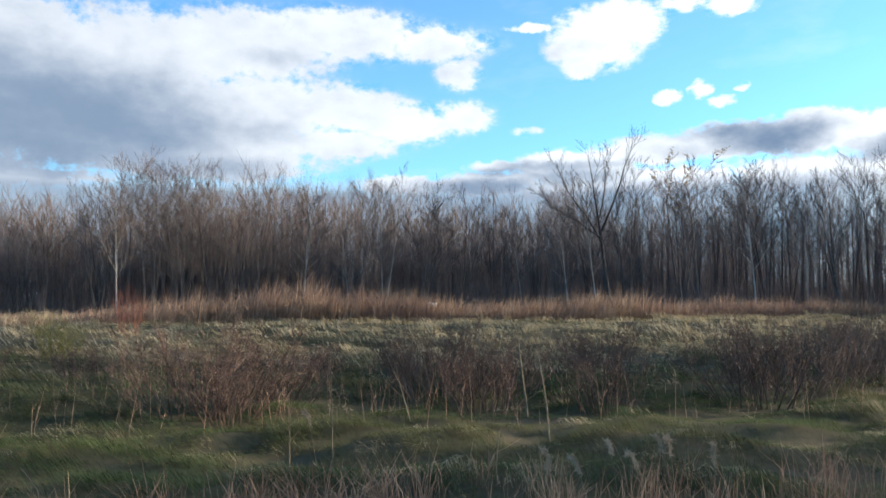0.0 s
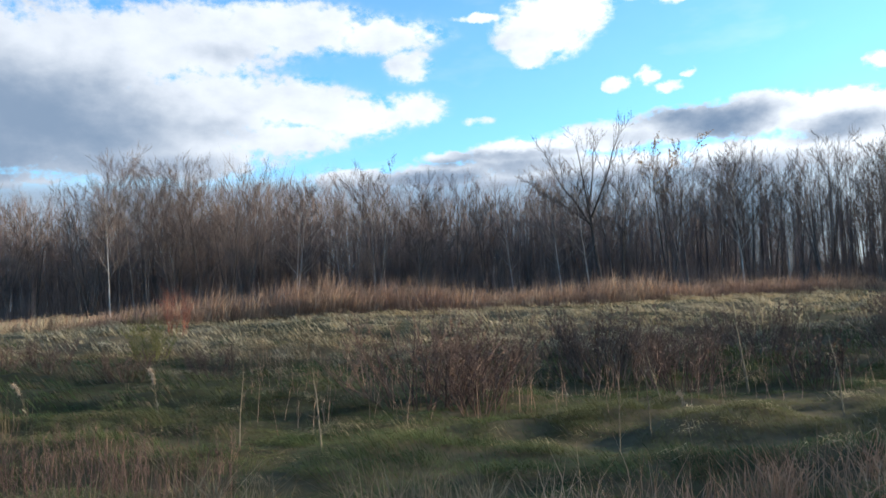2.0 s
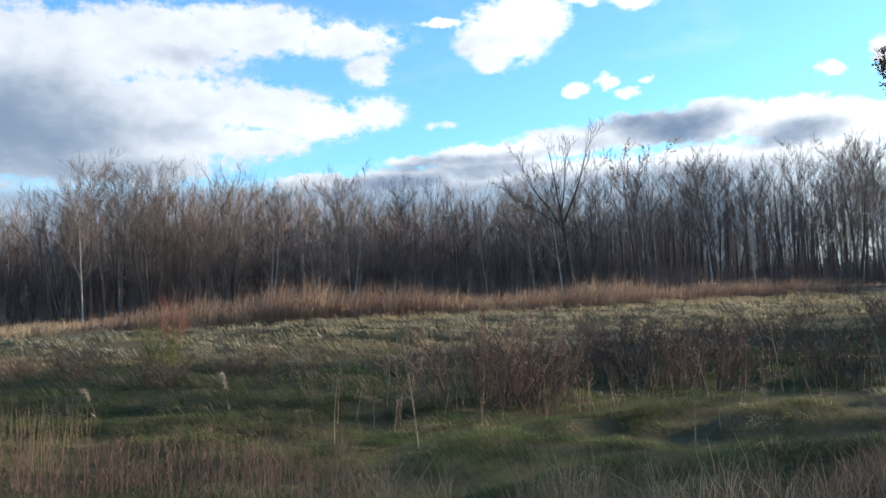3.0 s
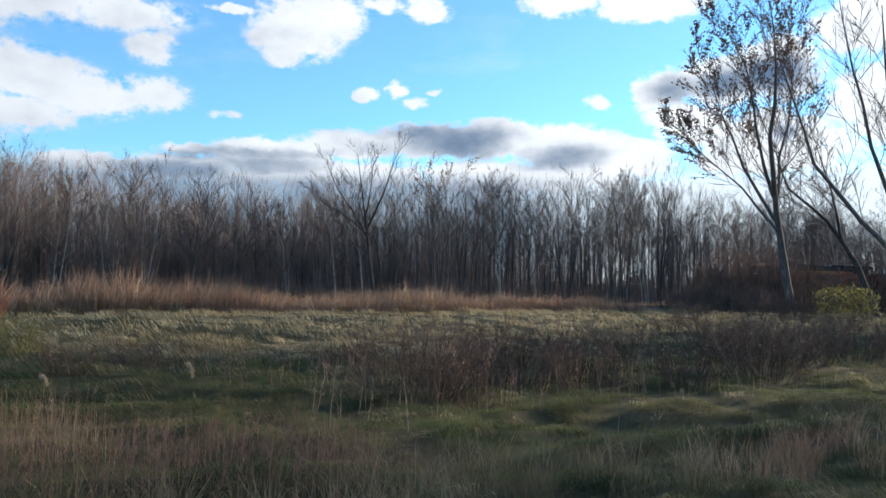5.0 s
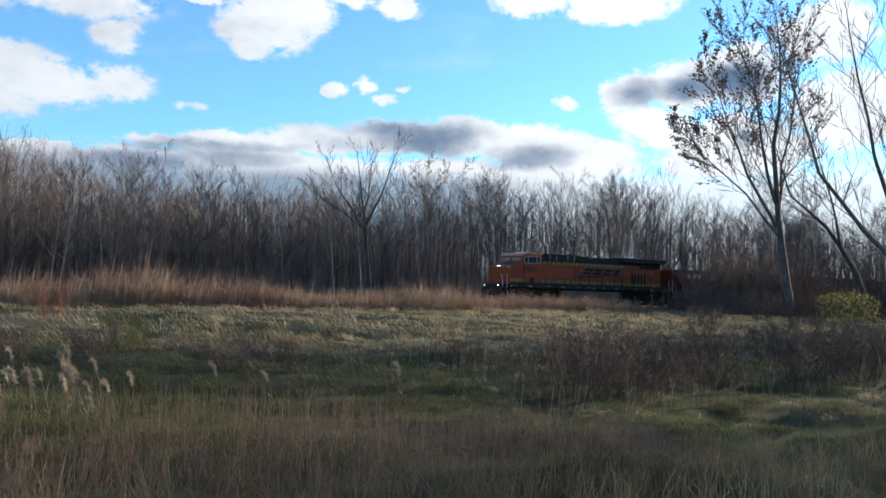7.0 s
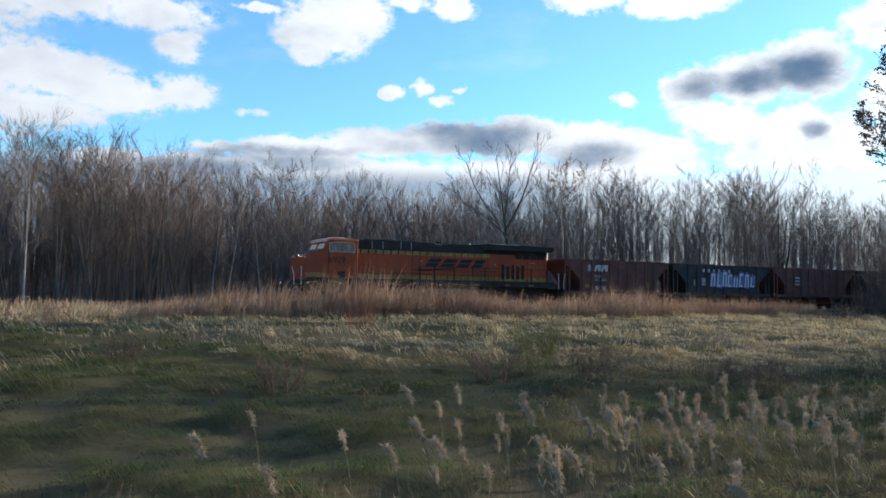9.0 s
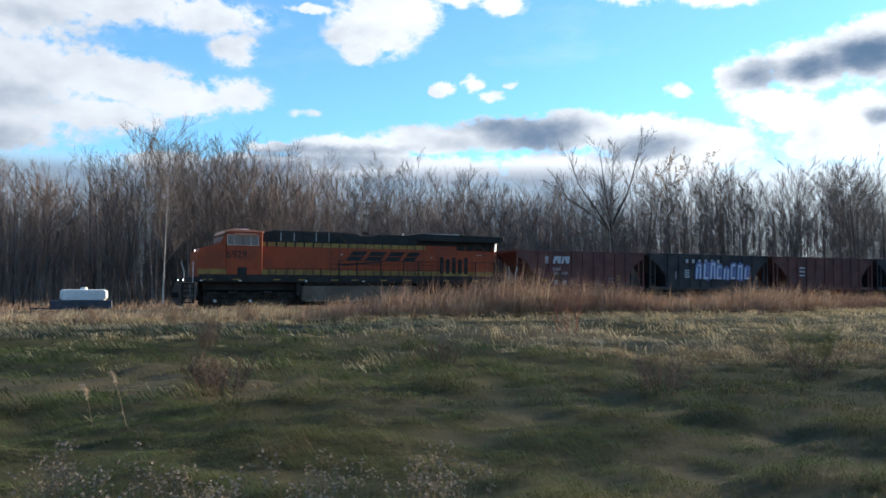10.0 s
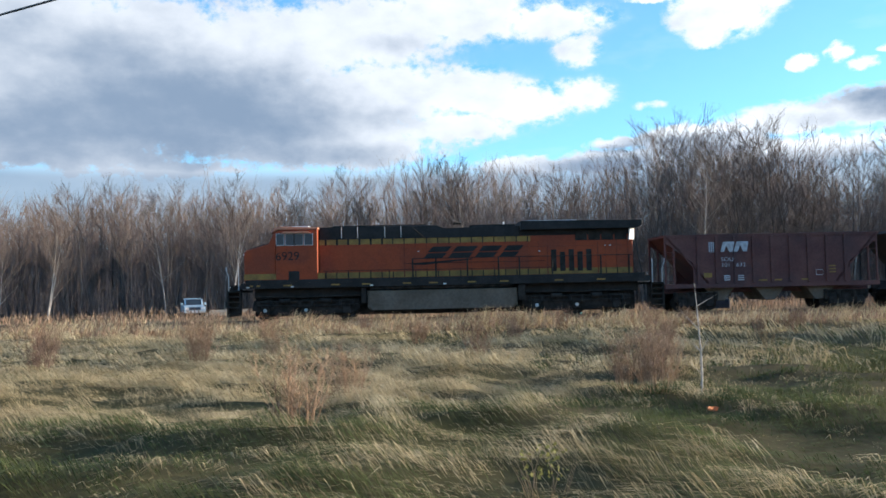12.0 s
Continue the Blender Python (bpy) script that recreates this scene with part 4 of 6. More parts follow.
def clothe(rng, wood, fine, foliage, line, radii, size, bare, spread, limbs, subs, twigs, twig_r, angle, leaf=0, leaf_size=0.14, leaf_from=0.5):
    """Grows ascending limbs, branches and twigs along one stem; size: the length that the limbs' lengths follow."""
    n = len(line) - 1
    for b in range(limbs):
        f = bare + (0.98 - bare) * ((b + rng.random()) / limbs)
        i = min(n - 1, int(f * n))
        p = line[i].lerp(line[i + 1], f * n - i)
        up = (line[i + 1] - line[i]).normalized()
        a = b * 2.4 + rng.uniform(-0.5, 0.5)
        ang = radians(rng.uniform(*angle)) * (1.15 - 0.35 * f)
        d = (up * math.cos(ang) + Vector((math.cos(a), math.sin(a), 0.0)) * math.sin(ang)).normalized()
        ln = size * spread * (1.12 - 0.62 * f) * rng.uniform(0.75, 1.2) + 0.5
        rb = max(twig_r * 1.8, radii[i] * 0.30)
        limb = curve_points(rng, p, d, ln, 5, 0.22, 0.10)
        wood.tube(limb, [rb, rb * 0.8, rb * 0.62, rb * 0.46, rb * 0.3, rb * 0.12], 4)
        for c in range(subs):
            g = 0.15 + 0.83 * (c + rng.random()) / subs
            j = min(4, int(g * 5))
            q = limb[j].lerp(limb[j + 1], g * 5 - j)
            along = (limb[j + 1] - limb[j]).normalized()
            out = along.cross(Vector((rng.uniform(-1, 1), rng.uniform(-1, 1), rng.uniform(-1, 1)))).normalized()
            l2 = ln * rng.uniform(0.30, 0.52) * (1.12 - 0.7 * g) + 0.35
            sub = curve_points(rng, q, along + out * rng.uniform(0.5, 0.95) + Vector((0, 0, 0.12)), l2, 3, 0.2, 0.1)
            fine.tube(sub, [max(twig_r * 1.5, rb * 0.34), twig_r * 1.3, twig_r * 0.95, twig_r * 0.4], 3)
            for e in range(twigs):
                u = 0.12 + 0.86 * rng.random()
                j2 = min(2, int(u * 3))
                w0 = sub[j2].lerp(sub[j2 + 1], u * 3 - j2)
                sd = (sub[j2 + 1] - sub[j2]).normalized()
                d3 = sd + Vector((rng.uniform(-0.62, 0.62), rng.uniform(-0.62, 0.62), rng.uniform(-0.1, 0.5)))
                tip = w0 + d3.normalized() * (0.3 + l2 * rng.uniform(0.22, 0.5) * (1.2 - 0.6 * u))
                fine.spike(w0, tip, twig_r * 0.8)
                side = w0.lerp(tip, rng.uniform(0.3, 0.6))
                d4 = (tip - w0).normalized() + Vector((rng.uniform(-0.6, 0.6), rng.uniform(-0.6, 0.6), rng.uniform(-0.1, 0.5)))
                fine.spike(side, side + d4.normalized() * (tip - w0).length * 0.55, twig_r * 0.6)
                if leaf and f > leaf_from and (b * 7 + c * 3) % 5 < 3:
                    for z in range(leaf):
                        lp = w0.lerp(tip, rng.random())
                        foliage.leaf(lp, (rng.uniform(-1, 1), rng.uniform(-1, 1), rng.uniform(-1, 0.4)), (rng.uniform(-1, 1), rng.uniform(-1, 1), 0.5), leaf_size * rng.uniform(0.6, 1.3))


def grow(seed, h, bare=0.35, spread=0.36, limbs=15, subs=8, twigs=6, radius=None, lean=(0, 0), open_angle=(26, 56), leaf=0, leaf_size=0.14, leaf_from=0.5, forks=1, twig_r=0.011, leader=0.9):
    """Trunk with limbs, twigs, and, if wanted, leaves, as three meshes' geometry."""
    rng = random.Random(seed)
    wood, fine, foliage = Geo(), Geo(), Geo()
    r0 = radius or 0.0062 * h + 0.02
    for k in range(forks):
        a = rng.uniform(0, 6.28)
        tilt = 0.0 if forks == 1 else rng.uniform(0.10, 0.24)
        d = Vector((lean[0] + math.cos(a) * tilt, lean[1] + math.sin(a) * tilt, 1.0))
        hh = h * leader * (1.0 if k == 0 else rng.uniform(0.78, 0.95))
        line = curve_points(rng, (math.cos(a) * r0 * 0.6 * (forks > 1), math.sin(a) * r0 * 0.6 * (forks > 1), -0.15), d, hh, 7, 0.15, 0.045)
        radii = [r0 * (1.25 if i == 0 else 1) * max(0.05, 1 - 0.97 * (i / 7) ** 0.85) for i in range(8)]
        wood.tube(line, radii, 7)
        clothe(rng, wood, fine, foliage, line, radii, hh, bare, spread, max(5, limbs // forks), subs, twigs, twig_r, open_angle, leaf, leaf_size, leaf_from)
    return wood, fine, foliage


def grow_stems(seed, stems, across, limbs=11, subs=8, twigs=6, twig_r=0.014, spread=0.34, leaf=0, leaf_size=0.24, leaf_stems=()):
    """A spreading tree from its main stems: each a list of (sideways, forward, up) metres and its foot's radius; across: the sideways direction."""
    rng = random.Random(seed)
    wood, fine, foliage = Geo(), Geo(), Geo()
    ax = Vector((*across, 0)).normalized()
    ay = Vector((-ax.y, ax.x, 0))
    for k, (pts, r) in enumerate(stems):
        line = [ax * a + ay * b + Vector((0, 0, c)) for a, b, c in pts]
        fuller = []
        for p, q in zip(line, line[1:]):
            for e in range(2):
                fuller.append(p.lerp(q, e / 2) + (Vector((rng.uniform(-0.12, 0.12), rng.uniform(-0.12, 0.12), 0)) if fuller else Vector()))
        fuller.append(line[-1])
        m = len(fuller) - 1
        radii = [r * (1.2 if i == 0 and k == 0 else 1.0) * max(0.06, 1 - 0.93 * (i / m) ** 0.9) for i in range(m + 1)]
        wood.tube(fuller, radii, 8)
        length = sum((q - p).length for p, q in zip(line, line[1:]))
        clothe(rng, wood, fine, foliage, fuller, radii, length, 0.38 if k == 0 else 0.22, spread, limbs, subs, twigs, twig_r, (18, 48),
               leaf if k in leaf_stems else 0, leaf_size, 0.35)
    return wood, fine, foliage


def build_tree(geos, label, at, bark, group="", leaf_mat=None, twig=None):
    t = thing("tree", label, "tree", at, group)
    part("trunk", geos[0], bark, t, smooth=True)
    part("crown", geos[1], twig or M["twig"], t)
    if leaf_mat is not None and geos[2].f:
        part("foliage", geos[2], leaf_mat, t, "last dry leaves")
    return t


def stand(x, y, turn=0.0, s=1.0, sink=0.1):
    return pose(x, y, ground_z(x, y) - sink, 0, 0, turn)


def wood_top(x):
    """How high the wood's edge stands along the track."""
    return np.interp(x, [-40, -32, -12, -5, 2, 8, 18, 23, 34, 39, 46, 50, 55, 60, 66, 80, 93, 101, 114, 123, 135],
                     [10.8, 12.0, 11.6, 13.3, 14.4, 13.0, 13.4, 16.0, 15.8, 13.0, 13.6, 15.8, 14.2, 15.4, 13.6, 17.0, 18.5, 17.0, 19.0, 19.5, 18.0])


def build_woods():
    rng = random.Random(11)
    kinds = []
    for k in range(9):
        h = (13.0, 14.5, 16.0, 12.0, 15.0, 17.0, 13.5, 10.5, 15.5)[k]
        geos = grow(100 + k, h, bare=(0.26, 0.32, 0.24, 0.28, 0.34, 0.26, 0.3, 0.18, 0.25)[k], spread=(0.40, 0.36, 0.44, 0.38, 0.34, 0.40, 0.36, 0.46, 0.42)[k],
                    limbs=18, subs=10, twigs=8, forks=(1, 2, 3, 1, 2, 3, 1, 2, 2)[k], twig_r=0.008)
        tall = max(v[2] for v in geos[1].v)
        kinds.append((geos, k == 6, tall))
    first = {}
    spots = []
    x = -62.0
    while x < 190:
        for row in range(3):
            spots.append((x + rng.uniform(-1.9, 1.9), 71 + row * 6 + rng.uniform(-2.4, 2.4), row))
        x += rng.uniform(3.2, 5.4)
    # the edge of the wood comes closer to the track far down the line
    for k in range(26):
        x = 108 + 2.9 * k + rng.uniform(-1.5, 1.5)
        spots.append((x, float(np.interp(x, [104, 125, 180], [66, 56, 50])) + rng.uniform(0, 9), 2))
    for i, (x, y, row) in enumerate(spots):
        k = rng.randrange(9)
        if (-60 < x < 22 and rng.random() < 0.25 and row < 2) or (x > 56 and rng.random() < 0.38):
            continue
        geos, pale, tall = kinds[k]
        m = stand(x, y, rng.uniform(0, 360))
        m = m @ Matrix.Rotation(radians(rng.uniform(-2.5, 2.5)), 4, "X")
        hit = first.get(k)
        if hit is None:
            label = "pale-barked bare deciduous tree at the wood's edge" if pale else "tall bare grey-brown deciduous tree of the wood"
            t = build_tree(geos, label, m, M["pale_bark"] if pale else M["bark"], "bare trees of the wood")
            first[k] = t
        else:
            t = copy_thing(hit, m)
        s = float(wood_top(x)) / tall * rng.uniform(0.92, 1.12) * (1 + 0.01 * (y - 74) * (y > 66))
        t.scale = (s, s, s)


def spikes(V, F, p, q, r):
    """Thin three-sided stems from p that run to a point at q."""
    base = sum(len(a) for a in V)
    ang = np.array([0.3, 2.4, 4.5])
    ring = np.stack([np.cos(ang), np.sin(ang), np.zeros(3)], -1)
    a = p[:, None] + ring[None] * r[:, None, None]
    V.append(np.concatenate([a, q[:, None]], 1).reshape(-1, 3))
    o = base + np.arange(len(p))[:, None] * 4
    for i in range(3):
        F.append(np.concatenate([o + i, o + (i + 1) % 3, o + 3], 1))


def build_far_woods():
    """The depth of the wood: trunks with simple crowns."""
    rng = np.random.default_rng(4)
    n = 3200
    x, y = rng.uniform(-120, 290, n), 84 + 56 * rng.random(n) ** 1.3
    h = wood_top(x * 74 / y) * rng.uniform(0.70, 1.0, n) * (1 + 0.007 * (y - 74))
    keep = rng.random(n) < np.interp(x * 74 / y, [56, 92], [1.0, 0.35])
    x, y, h = x[keep], y[keep], h[keep]
    n = len(x)
    V, F = [], []
    foot = np.stack([x, y, height(x, y) - 0.1], -1)
    top = foot + np.stack([rng.normal(0, 0.5, n), rng.normal(0, 0.5, n), h], -1)
    spikes(V, F, foot, top, 0.09 + 0.008 * h)
    for k in range(13):
        f = rng.uniform(0.10, 0.97, n)
        p = foot + (top - foot) * f[:, None]
        a = rng.uniform(0, 6.28, n)
        l = h * 0.30 * (1.15 - 0.7 * f) * rng.uniform(0.6, 1.3, n)
        d = np.stack([np.cos(a) * 0.5, np.sin(a) * 0.5, np.full(n, 0.86)], -1)
        q = p + d * l[:, None]
        spikes(V, F, p, q, np.full(n, 0.045))
        for e in range(5):
            u = rng.uniform(0.25, 0.9, n)
            p2 = p + (q - p) * u[:, None]
            d2 = d * 0.9 + rng.uniform(-0.5, 0.5, (n, 3)) + np.array([0, 0, 0.15])
            spikes(V, F, p2, p2 + d2 * (l * 0.7)[:, None], np.full(n, 0.018))
    ob = triangles("far_woods", np.concatenate(V), np.concatenate(F), M["woods"])
    tagged(ob, "deep bare grey-brown woods behind the first trees", "woods", kind="stuff")


def stems(name, n, area, hmin, hmax, r, mat, label, category, seed, lean=0.12, twigs=5, thin=None):
    """Many thin upright stems with twigs over an area (x0, x1, y0, y1)."""
    rng = np.random.default_rng(seed)
    x, y = rng.uniform(area[0], area[1], n), rng.uniform(area[2], area[3], n)
    if thin:
        keep = rng.random(n) < np.interp(x * 74 / y, *thin)
        x, y = x[keep], y[keep]
        n = len(x)
    h = rng.uniform(hmin, hmax, n) * (0.8 + 0.28 * np.sin(x * 0.35) * np.sin(x * 0.13 + 1))
    foot = np.stack([x, y, height(x, y) - 0.05], -1)
    d = np.stack([rng.normal(0, lean, n), rng.normal(0, lean, n), np.ones(n)], -1)
    segs_a, segs_b, rad = [foot], [foot + d * h[:, None]], [np.full(n, r)]
    for k in range(twigs):
        f = rng.uniform(0.25, 0.9, n)
        p = foot + d * (h * f)[:, None]
        q = p + np.stack([rng.normal(0, 0.35, n), rng.normal(0, 0.35, n), rng.uniform(0.3, 0.9, n)], -1) * (h * 0.35)[:, None]
        segs_a.append(p), segs_b.append(q), rad.append(np.full(n, r * 0.6))
    a, b, rr = np.concatenate(segs_a), np.concatenate(segs_b), np.concatenate(rad)
    m = len(a)
    off = np.stack([rr, np.zeros(m), np.zeros(m)], -1)
    off2 = np.stack([-rr * 0.5, rr * 0.87, np.zeros(m)], -1)
    off3 = np.stack([-rr * 0.5, -rr * 0.87, np.zeros(m)], -1)
    v = np.stack([a + off, a + off2, a + off3, b], 1).reshape(-1, 3)
    o = np.arange(m)[:, None] * 4
    f = np.concatenate([np.concatenate([o + i, o + (i + 1) % 3, o + 3], 1) for i in range(3)])
    ob = triangles(name, v, f, mat)
    return tagged(ob, label, category, kind="stuff")


# ---------------------------------------------------------------- grass
def from_road(x, y):
    return (y - np.interp(x, ROAD_X, ROAD_Y)) * 0.9


def dry_and_lit(x, y):
    # real straw, extended over sunlit strips and held back where the field is shaded
    edge = np.interp(x, [-20, 3, 9, 24, 29, 36, 46, 90], [7, 9, 23, 26, 9, 3, 5, 8])
    n = 3.5 * np.sin(x * 0.42 + 1.1 * np.sin(y * 0.31)) * np.sin(y * 0.37 + 0.7 * np.sin(x * 0.23))
    share = np.clip((y + n - edge) / 7.0 + 0.35, 0.07, 0.94)
    share = share + 0.3 * np.clip((y - 14) / 10, 0, 1) * np.clip((x - 20) / 8, 0, 1)
    loose = 0.2 + 0.8 * np.clip(share * 2, 0, 1)
    # more straw on the tussock crests, as their sunlit highlights
    share = share + 0.55 * loose * (tussocks(x, y) - 0.5)
    return np.clip(share + 0.75 * loose * (0.6 * patchy(x, y, 1.1, 75) + 0.4 * patchy(x, y, 2.7, 76) - 0.5), 0.04, 0.97)


def browned_and_shaded(x, y):
    """Share of the dead blades that are dull brown rather than straw; also darkens the shaded field."""
    return np.clip((x - 4 + 3 * np.sin(y * 0.4)) / 12, 0.0, 1.0) * np.interp(x, [35, 42], [1.0, 0.45]) * np.interp(y, [8, 22], [1.0, 0.2])


def blades(x, y, h, w, lean_dir, lean, rng):
    """Bent two-piece blades; returns vertices and triangles."""
    n = len(x)
    foot = np.stack([x, y, height(x, y) - 0.03], -1)
    a = rng.uniform(0, 6.28, n)
    side = np.stack([np.cos(a), np.sin(a), np.zeros(n)], -1) * (w * 0.5)[:, None]
    out = np.stack([np.cos(lean_dir) * lean, np.sin(lean_dir) * lean, np.zeros(n)], -1)
    mid = foot + out * (h * 0.25)[:, None] + np.stack([np.zeros(n), np.zeros(n), h * 0.48], -1)
    tip = foot + out * (h * 0.95)[:, None] + np.stack([np.zeros(n), np.zeros(n), h * np.maximum(0.42, 1.0 - 0.38 * lean)], -1)
    v = np.stack([foot, mid + side, mid - side, tip], 1).reshape(-1, 3)
    o = np.arange(n)[:, None] * 4
    f = np.concatenate([np.concatenate([o, o + 1, o + 2], 1), np.concatenate([o + 1, o + 3, o + 2], 1)])
    return v, f


def build_grass():
    rng = np.random.default_rng(21)

    def zone(tag, clumps, per, x0, x1, d0, d1, hmin, hmax, w, spread, y_max=40.5):
        cx = rng.uniform(x0, x1, clumps)
        cd = d0 + (d1 - d0) * rng.random(clumps) ** 1.0
        cy = np.interp(cx, ROAD_X, ROAD_Y) + cd / 0.9
        keep = cy < y_max
        cx, cy = cx[keep], cy[keep]
        tall = rng.random(len(cx)) ** 2
        tall = 0.75 + 0.5 * tall
        mound = (0.45 + 1.2 * np.clip((tussocks(cx, cy) - 0.25) / 0.5, 0, 1) ** 1.3) * (0.55 + 0.95 * patchy(cx, cy, 0.34, 79))
        ldir = 3.5 + 1.5 * (patchy(cx, cy, 3.5, 77) - 0.5) + 1.6 * (patchy(cx, cy, 1.2, 78) - 0.5) + rng.normal(0, 0.25, len(cx))
        dry = rng.random(len(cx)) < dry_and_lit(cx, cy)
        kind_of = np.where(dry, np.where(rng.random(len(cx)) < browned_and_shaded(cx, cy), 2, 1), 0)
        for which, mat, name, label in ((0, M["grass"], "meadow_grass", "matted dark green meadow grass bent by the wind"),
                                         (1, M["dry_grass"], "dry_grass", "dry straw-coloured meadow grass bent by the wind"),
                                         (2, M["brown_grass"], "brown_grass", "dull brown dead meadow grass bent by the wind")):
            s = kind_of == which
            k = int(s.sum())
            if not k:
                continue
            x = np.repeat(cx[s], per) + rng.normal(0, spread, k * per)
            y = np.repeat(cy[s], per) + rng.normal(0, spread, k * per)
            h = rng.uniform(hmin, hmax, k * per) * np.repeat(tall[s] * mound[s], per) * (1.1 if which else 1.0)
            d = np.repeat(ldir[s], per) + rng.normal(0, 0.28, k * per)
            v, f = blades(x, y, h, w * rng.uniform(0.6, 1.4, k * per), d, rng.uniform(1.0, 2.0, k * per), rng)
            tagged(triangles(name, v, f, mat), label, "grass", kind="stuff")
    zone("near", 22000, 31, -14, 56, 3.4, 13, 0.10, 0.215, 0.0058, 0.12)
    zone("middle", 9000, 20, -30, 84, 13, 27, 0.18, 0.36, 0.017, 0.2)
    zone("far", 10000, 9, -45, 112, 27, 55, 0.25, 0.50, 0.036, 0.24)
    # taller straw tufts close to the road
    k, per = 260, 26
    cx = rng.uniform(27, 50, k)
    cy = np.interp(cx, ROAD_X, ROAD_Y) + rng.uniform(4.6, 6.2, k) / 0.9
    x, y = np.repeat(cx, per) + rng.normal(0, 0.07, k * per), np.repeat(cy, per) + rng.normal(0, 0.07, k * per)
    v, f = blades(x, y, rng.uniform(0.3, 0.72, k * per), rng.uniform(0.004, 0.009, k * per), rng.uniform(0, 6.28, k * per), rng.uniform(0.1, 0.7, k * per), rng)
    far_end = np.repeat(cx > 38, per)
    quad = v.reshape(-1, 4, 3)
    lit = quad[far_end].reshape(-1, 3)
    kf = len(lit) // 4
    o = np.arange(kf)[:, None] * 4
    fl = np.concatenate([np.concatenate([o, o + 1, o + 2], 1), np.concatenate([o + 1, o + 3, o + 2], 1)])
    tagged(triangles("straw_tufts", lit, fl, M["russet_grass"]), "tall warm tan grass tufts beside the road", "grass", kind="stuff")
    v = quad[~far_end].reshape(-1, 3)
    o = np.arange(len(v) // 4)[:, None] * 4
    f = np.concatenate([np.concatenate([o, o + 1, o + 2], 1), np.concatenate([o + 1, o + 3, o + 2], 1)])
    tagged(triangles("brown_tufts", v, f, M["brown_grass"]), "tall dull brown grass tufts beside the road", "grass", kind="stuff")

    # russet tall grass along the track, thick between 26 and 80 m
    n = 62000
    x = rng.uniform(-40, 120, n)
    y = 35.6 + 4.6 * rng.random(n) ** 0.9 + 0.8 * np.sin(x * 0.2)
    thick = np.clip((x - 25) / 5, 0, 1) * np.clip((84 - x) / 8, 0, 1)
    keep = rng.random(n) < 0.30 + 0.70 * thick
    x, y, thick = x[keep], y[keep], thick[keep]
    lump = 0.80 + 0.10 * np.sin(x * 0.33 + 0.6) + 0.08 * np.sin(x * 0.83)
    lump = lump * (0.62 + 0.6 * rng.random(1000)[(np.floor(x * 1.6) * 7 + np.floor(y * 1.1) * 131).astype(int) % 1000])
    h = (0.62 + 2.0 * thick * (0.55 + 0.75 * patchy(x, y * 0.4, 5.5, 81))) * lump * rng.uniform(0.45, 1.2, len(x))
    v, f = blades(x, y, h, rng.uniform(0.018, 0.045, len(x)), 0.3 + rng.normal(0, 1.4, len(x)), rng.uniform(0.1, 0.95, len(x)), rng)
    tagged(triangles("tall_russet_grass", v, f, M["russet_grass"]), "tall russet dry grass along the railway track", "tall grass", kind="stuff")
    # pale fringe of straw and rust-coloured growth before the ballast
    n = 26000
    x, y = rng.uniform(-48, 34, n), 41.25 - 4.7 * rng.random(n) ** 1.4
    h = rng.uniform(0.3, 0.8, n) * (0.65 + 1.0 * patchy(x, y * 0.5, 2.2, 82))
    w, d, l = rng.uniform(0.014, 0.03, n), 0.3 + rng.normal(0, 1.2, n), rng.uniform(0.1, 0.9, n)
    straw = rng.random(n) < 0.62
    for pick, mt, nm, lb in ((straw, M["dry_grass"], "straw_fringe", "pale dry straw growing along the ballast"), (~straw, M["russet_grass"], "rusty_fringe", "rust-brown dry growth along the ballast")):
        v, f = blades(x[pick], y[pick], h[pick], w[pick], d[pick], l[pick], rng)
        tagged(triangles(nm, v, f, mt), lb, "grass", kind="stuff")
    # low rough growth beyond the track
    n = 26000
    x, y = rng.uniform(-70, 150, n), rng.uniform(46.5, 69, n)
    v, f = blades(x, y, rng.uniform(0.3, 1.1, n) * (0.8 + 0.4 * np.sin(x * 0.21) * np.sin(y * 0.3)), rng.uniform(0.03, 0.06, n), rng.uniform(0, 6.28, n), rng.uniform(0.1, 0.6, n), rng)
    tagged(triangles("rough_grass", v, f, M["russet_grass"]), "rough brown grass between the track and the wood", "grass", kind="stuff")


# ---------------------------------------------------------------- shrubs, weeds and saplings
def shrub_geo(seed, h, w, n=34, r=0.010, twigs=9):
    rng = random.Random(seed)
    wood, fine = Geo(), Geo()
    for k in range(n):
        a, rad = rng.uniform(0, 6.28), w * 0.35 * math.sqrt(rng.random())
        s = Vector((math.cos(a) * rad, math.sin(a) * rad, -0.05))
        d = Vector((math.cos(a) * rng.uniform(0.1, 0.7) * w / h, math.sin(a) * rng.uniform(0.1, 0.7) * w / h, 1.0))
        line = curve_points(rng, s, d, h * rng.uniform(0.65, 1.05), 4, 0.2, 0.16)
        wood.tube(line, [r, r * 0.85, r * 0.7, r * 0.5, r * 0.25], 4)
        for e in range(twigs):
            i = rng.randrange(1, 4)
            p = line[i].lerp(line[i + 1], rng.random())
            t = p + (Vector((rng.uniform(-0.8, 0.8), rng.uniform(-0.8, 0.8), rng.uniform(0.2, 1.0)))).normalized() * h * rng.uniform(0.12, 0.3)
            fine.spike(p, t, r * 0.5)
            for q in range(3):
                pp = p.lerp(t, rng.uniform(0.3, 0.9))
                fine.spike(pp, pp + Vector((rng.uniform(-1, 1), rng.uniform(-1, 1), rng.uniform(0.2, 1))).normalized() * h * rng.uniform(0.06, 0.14), r * 0.35)
    return wood, fine


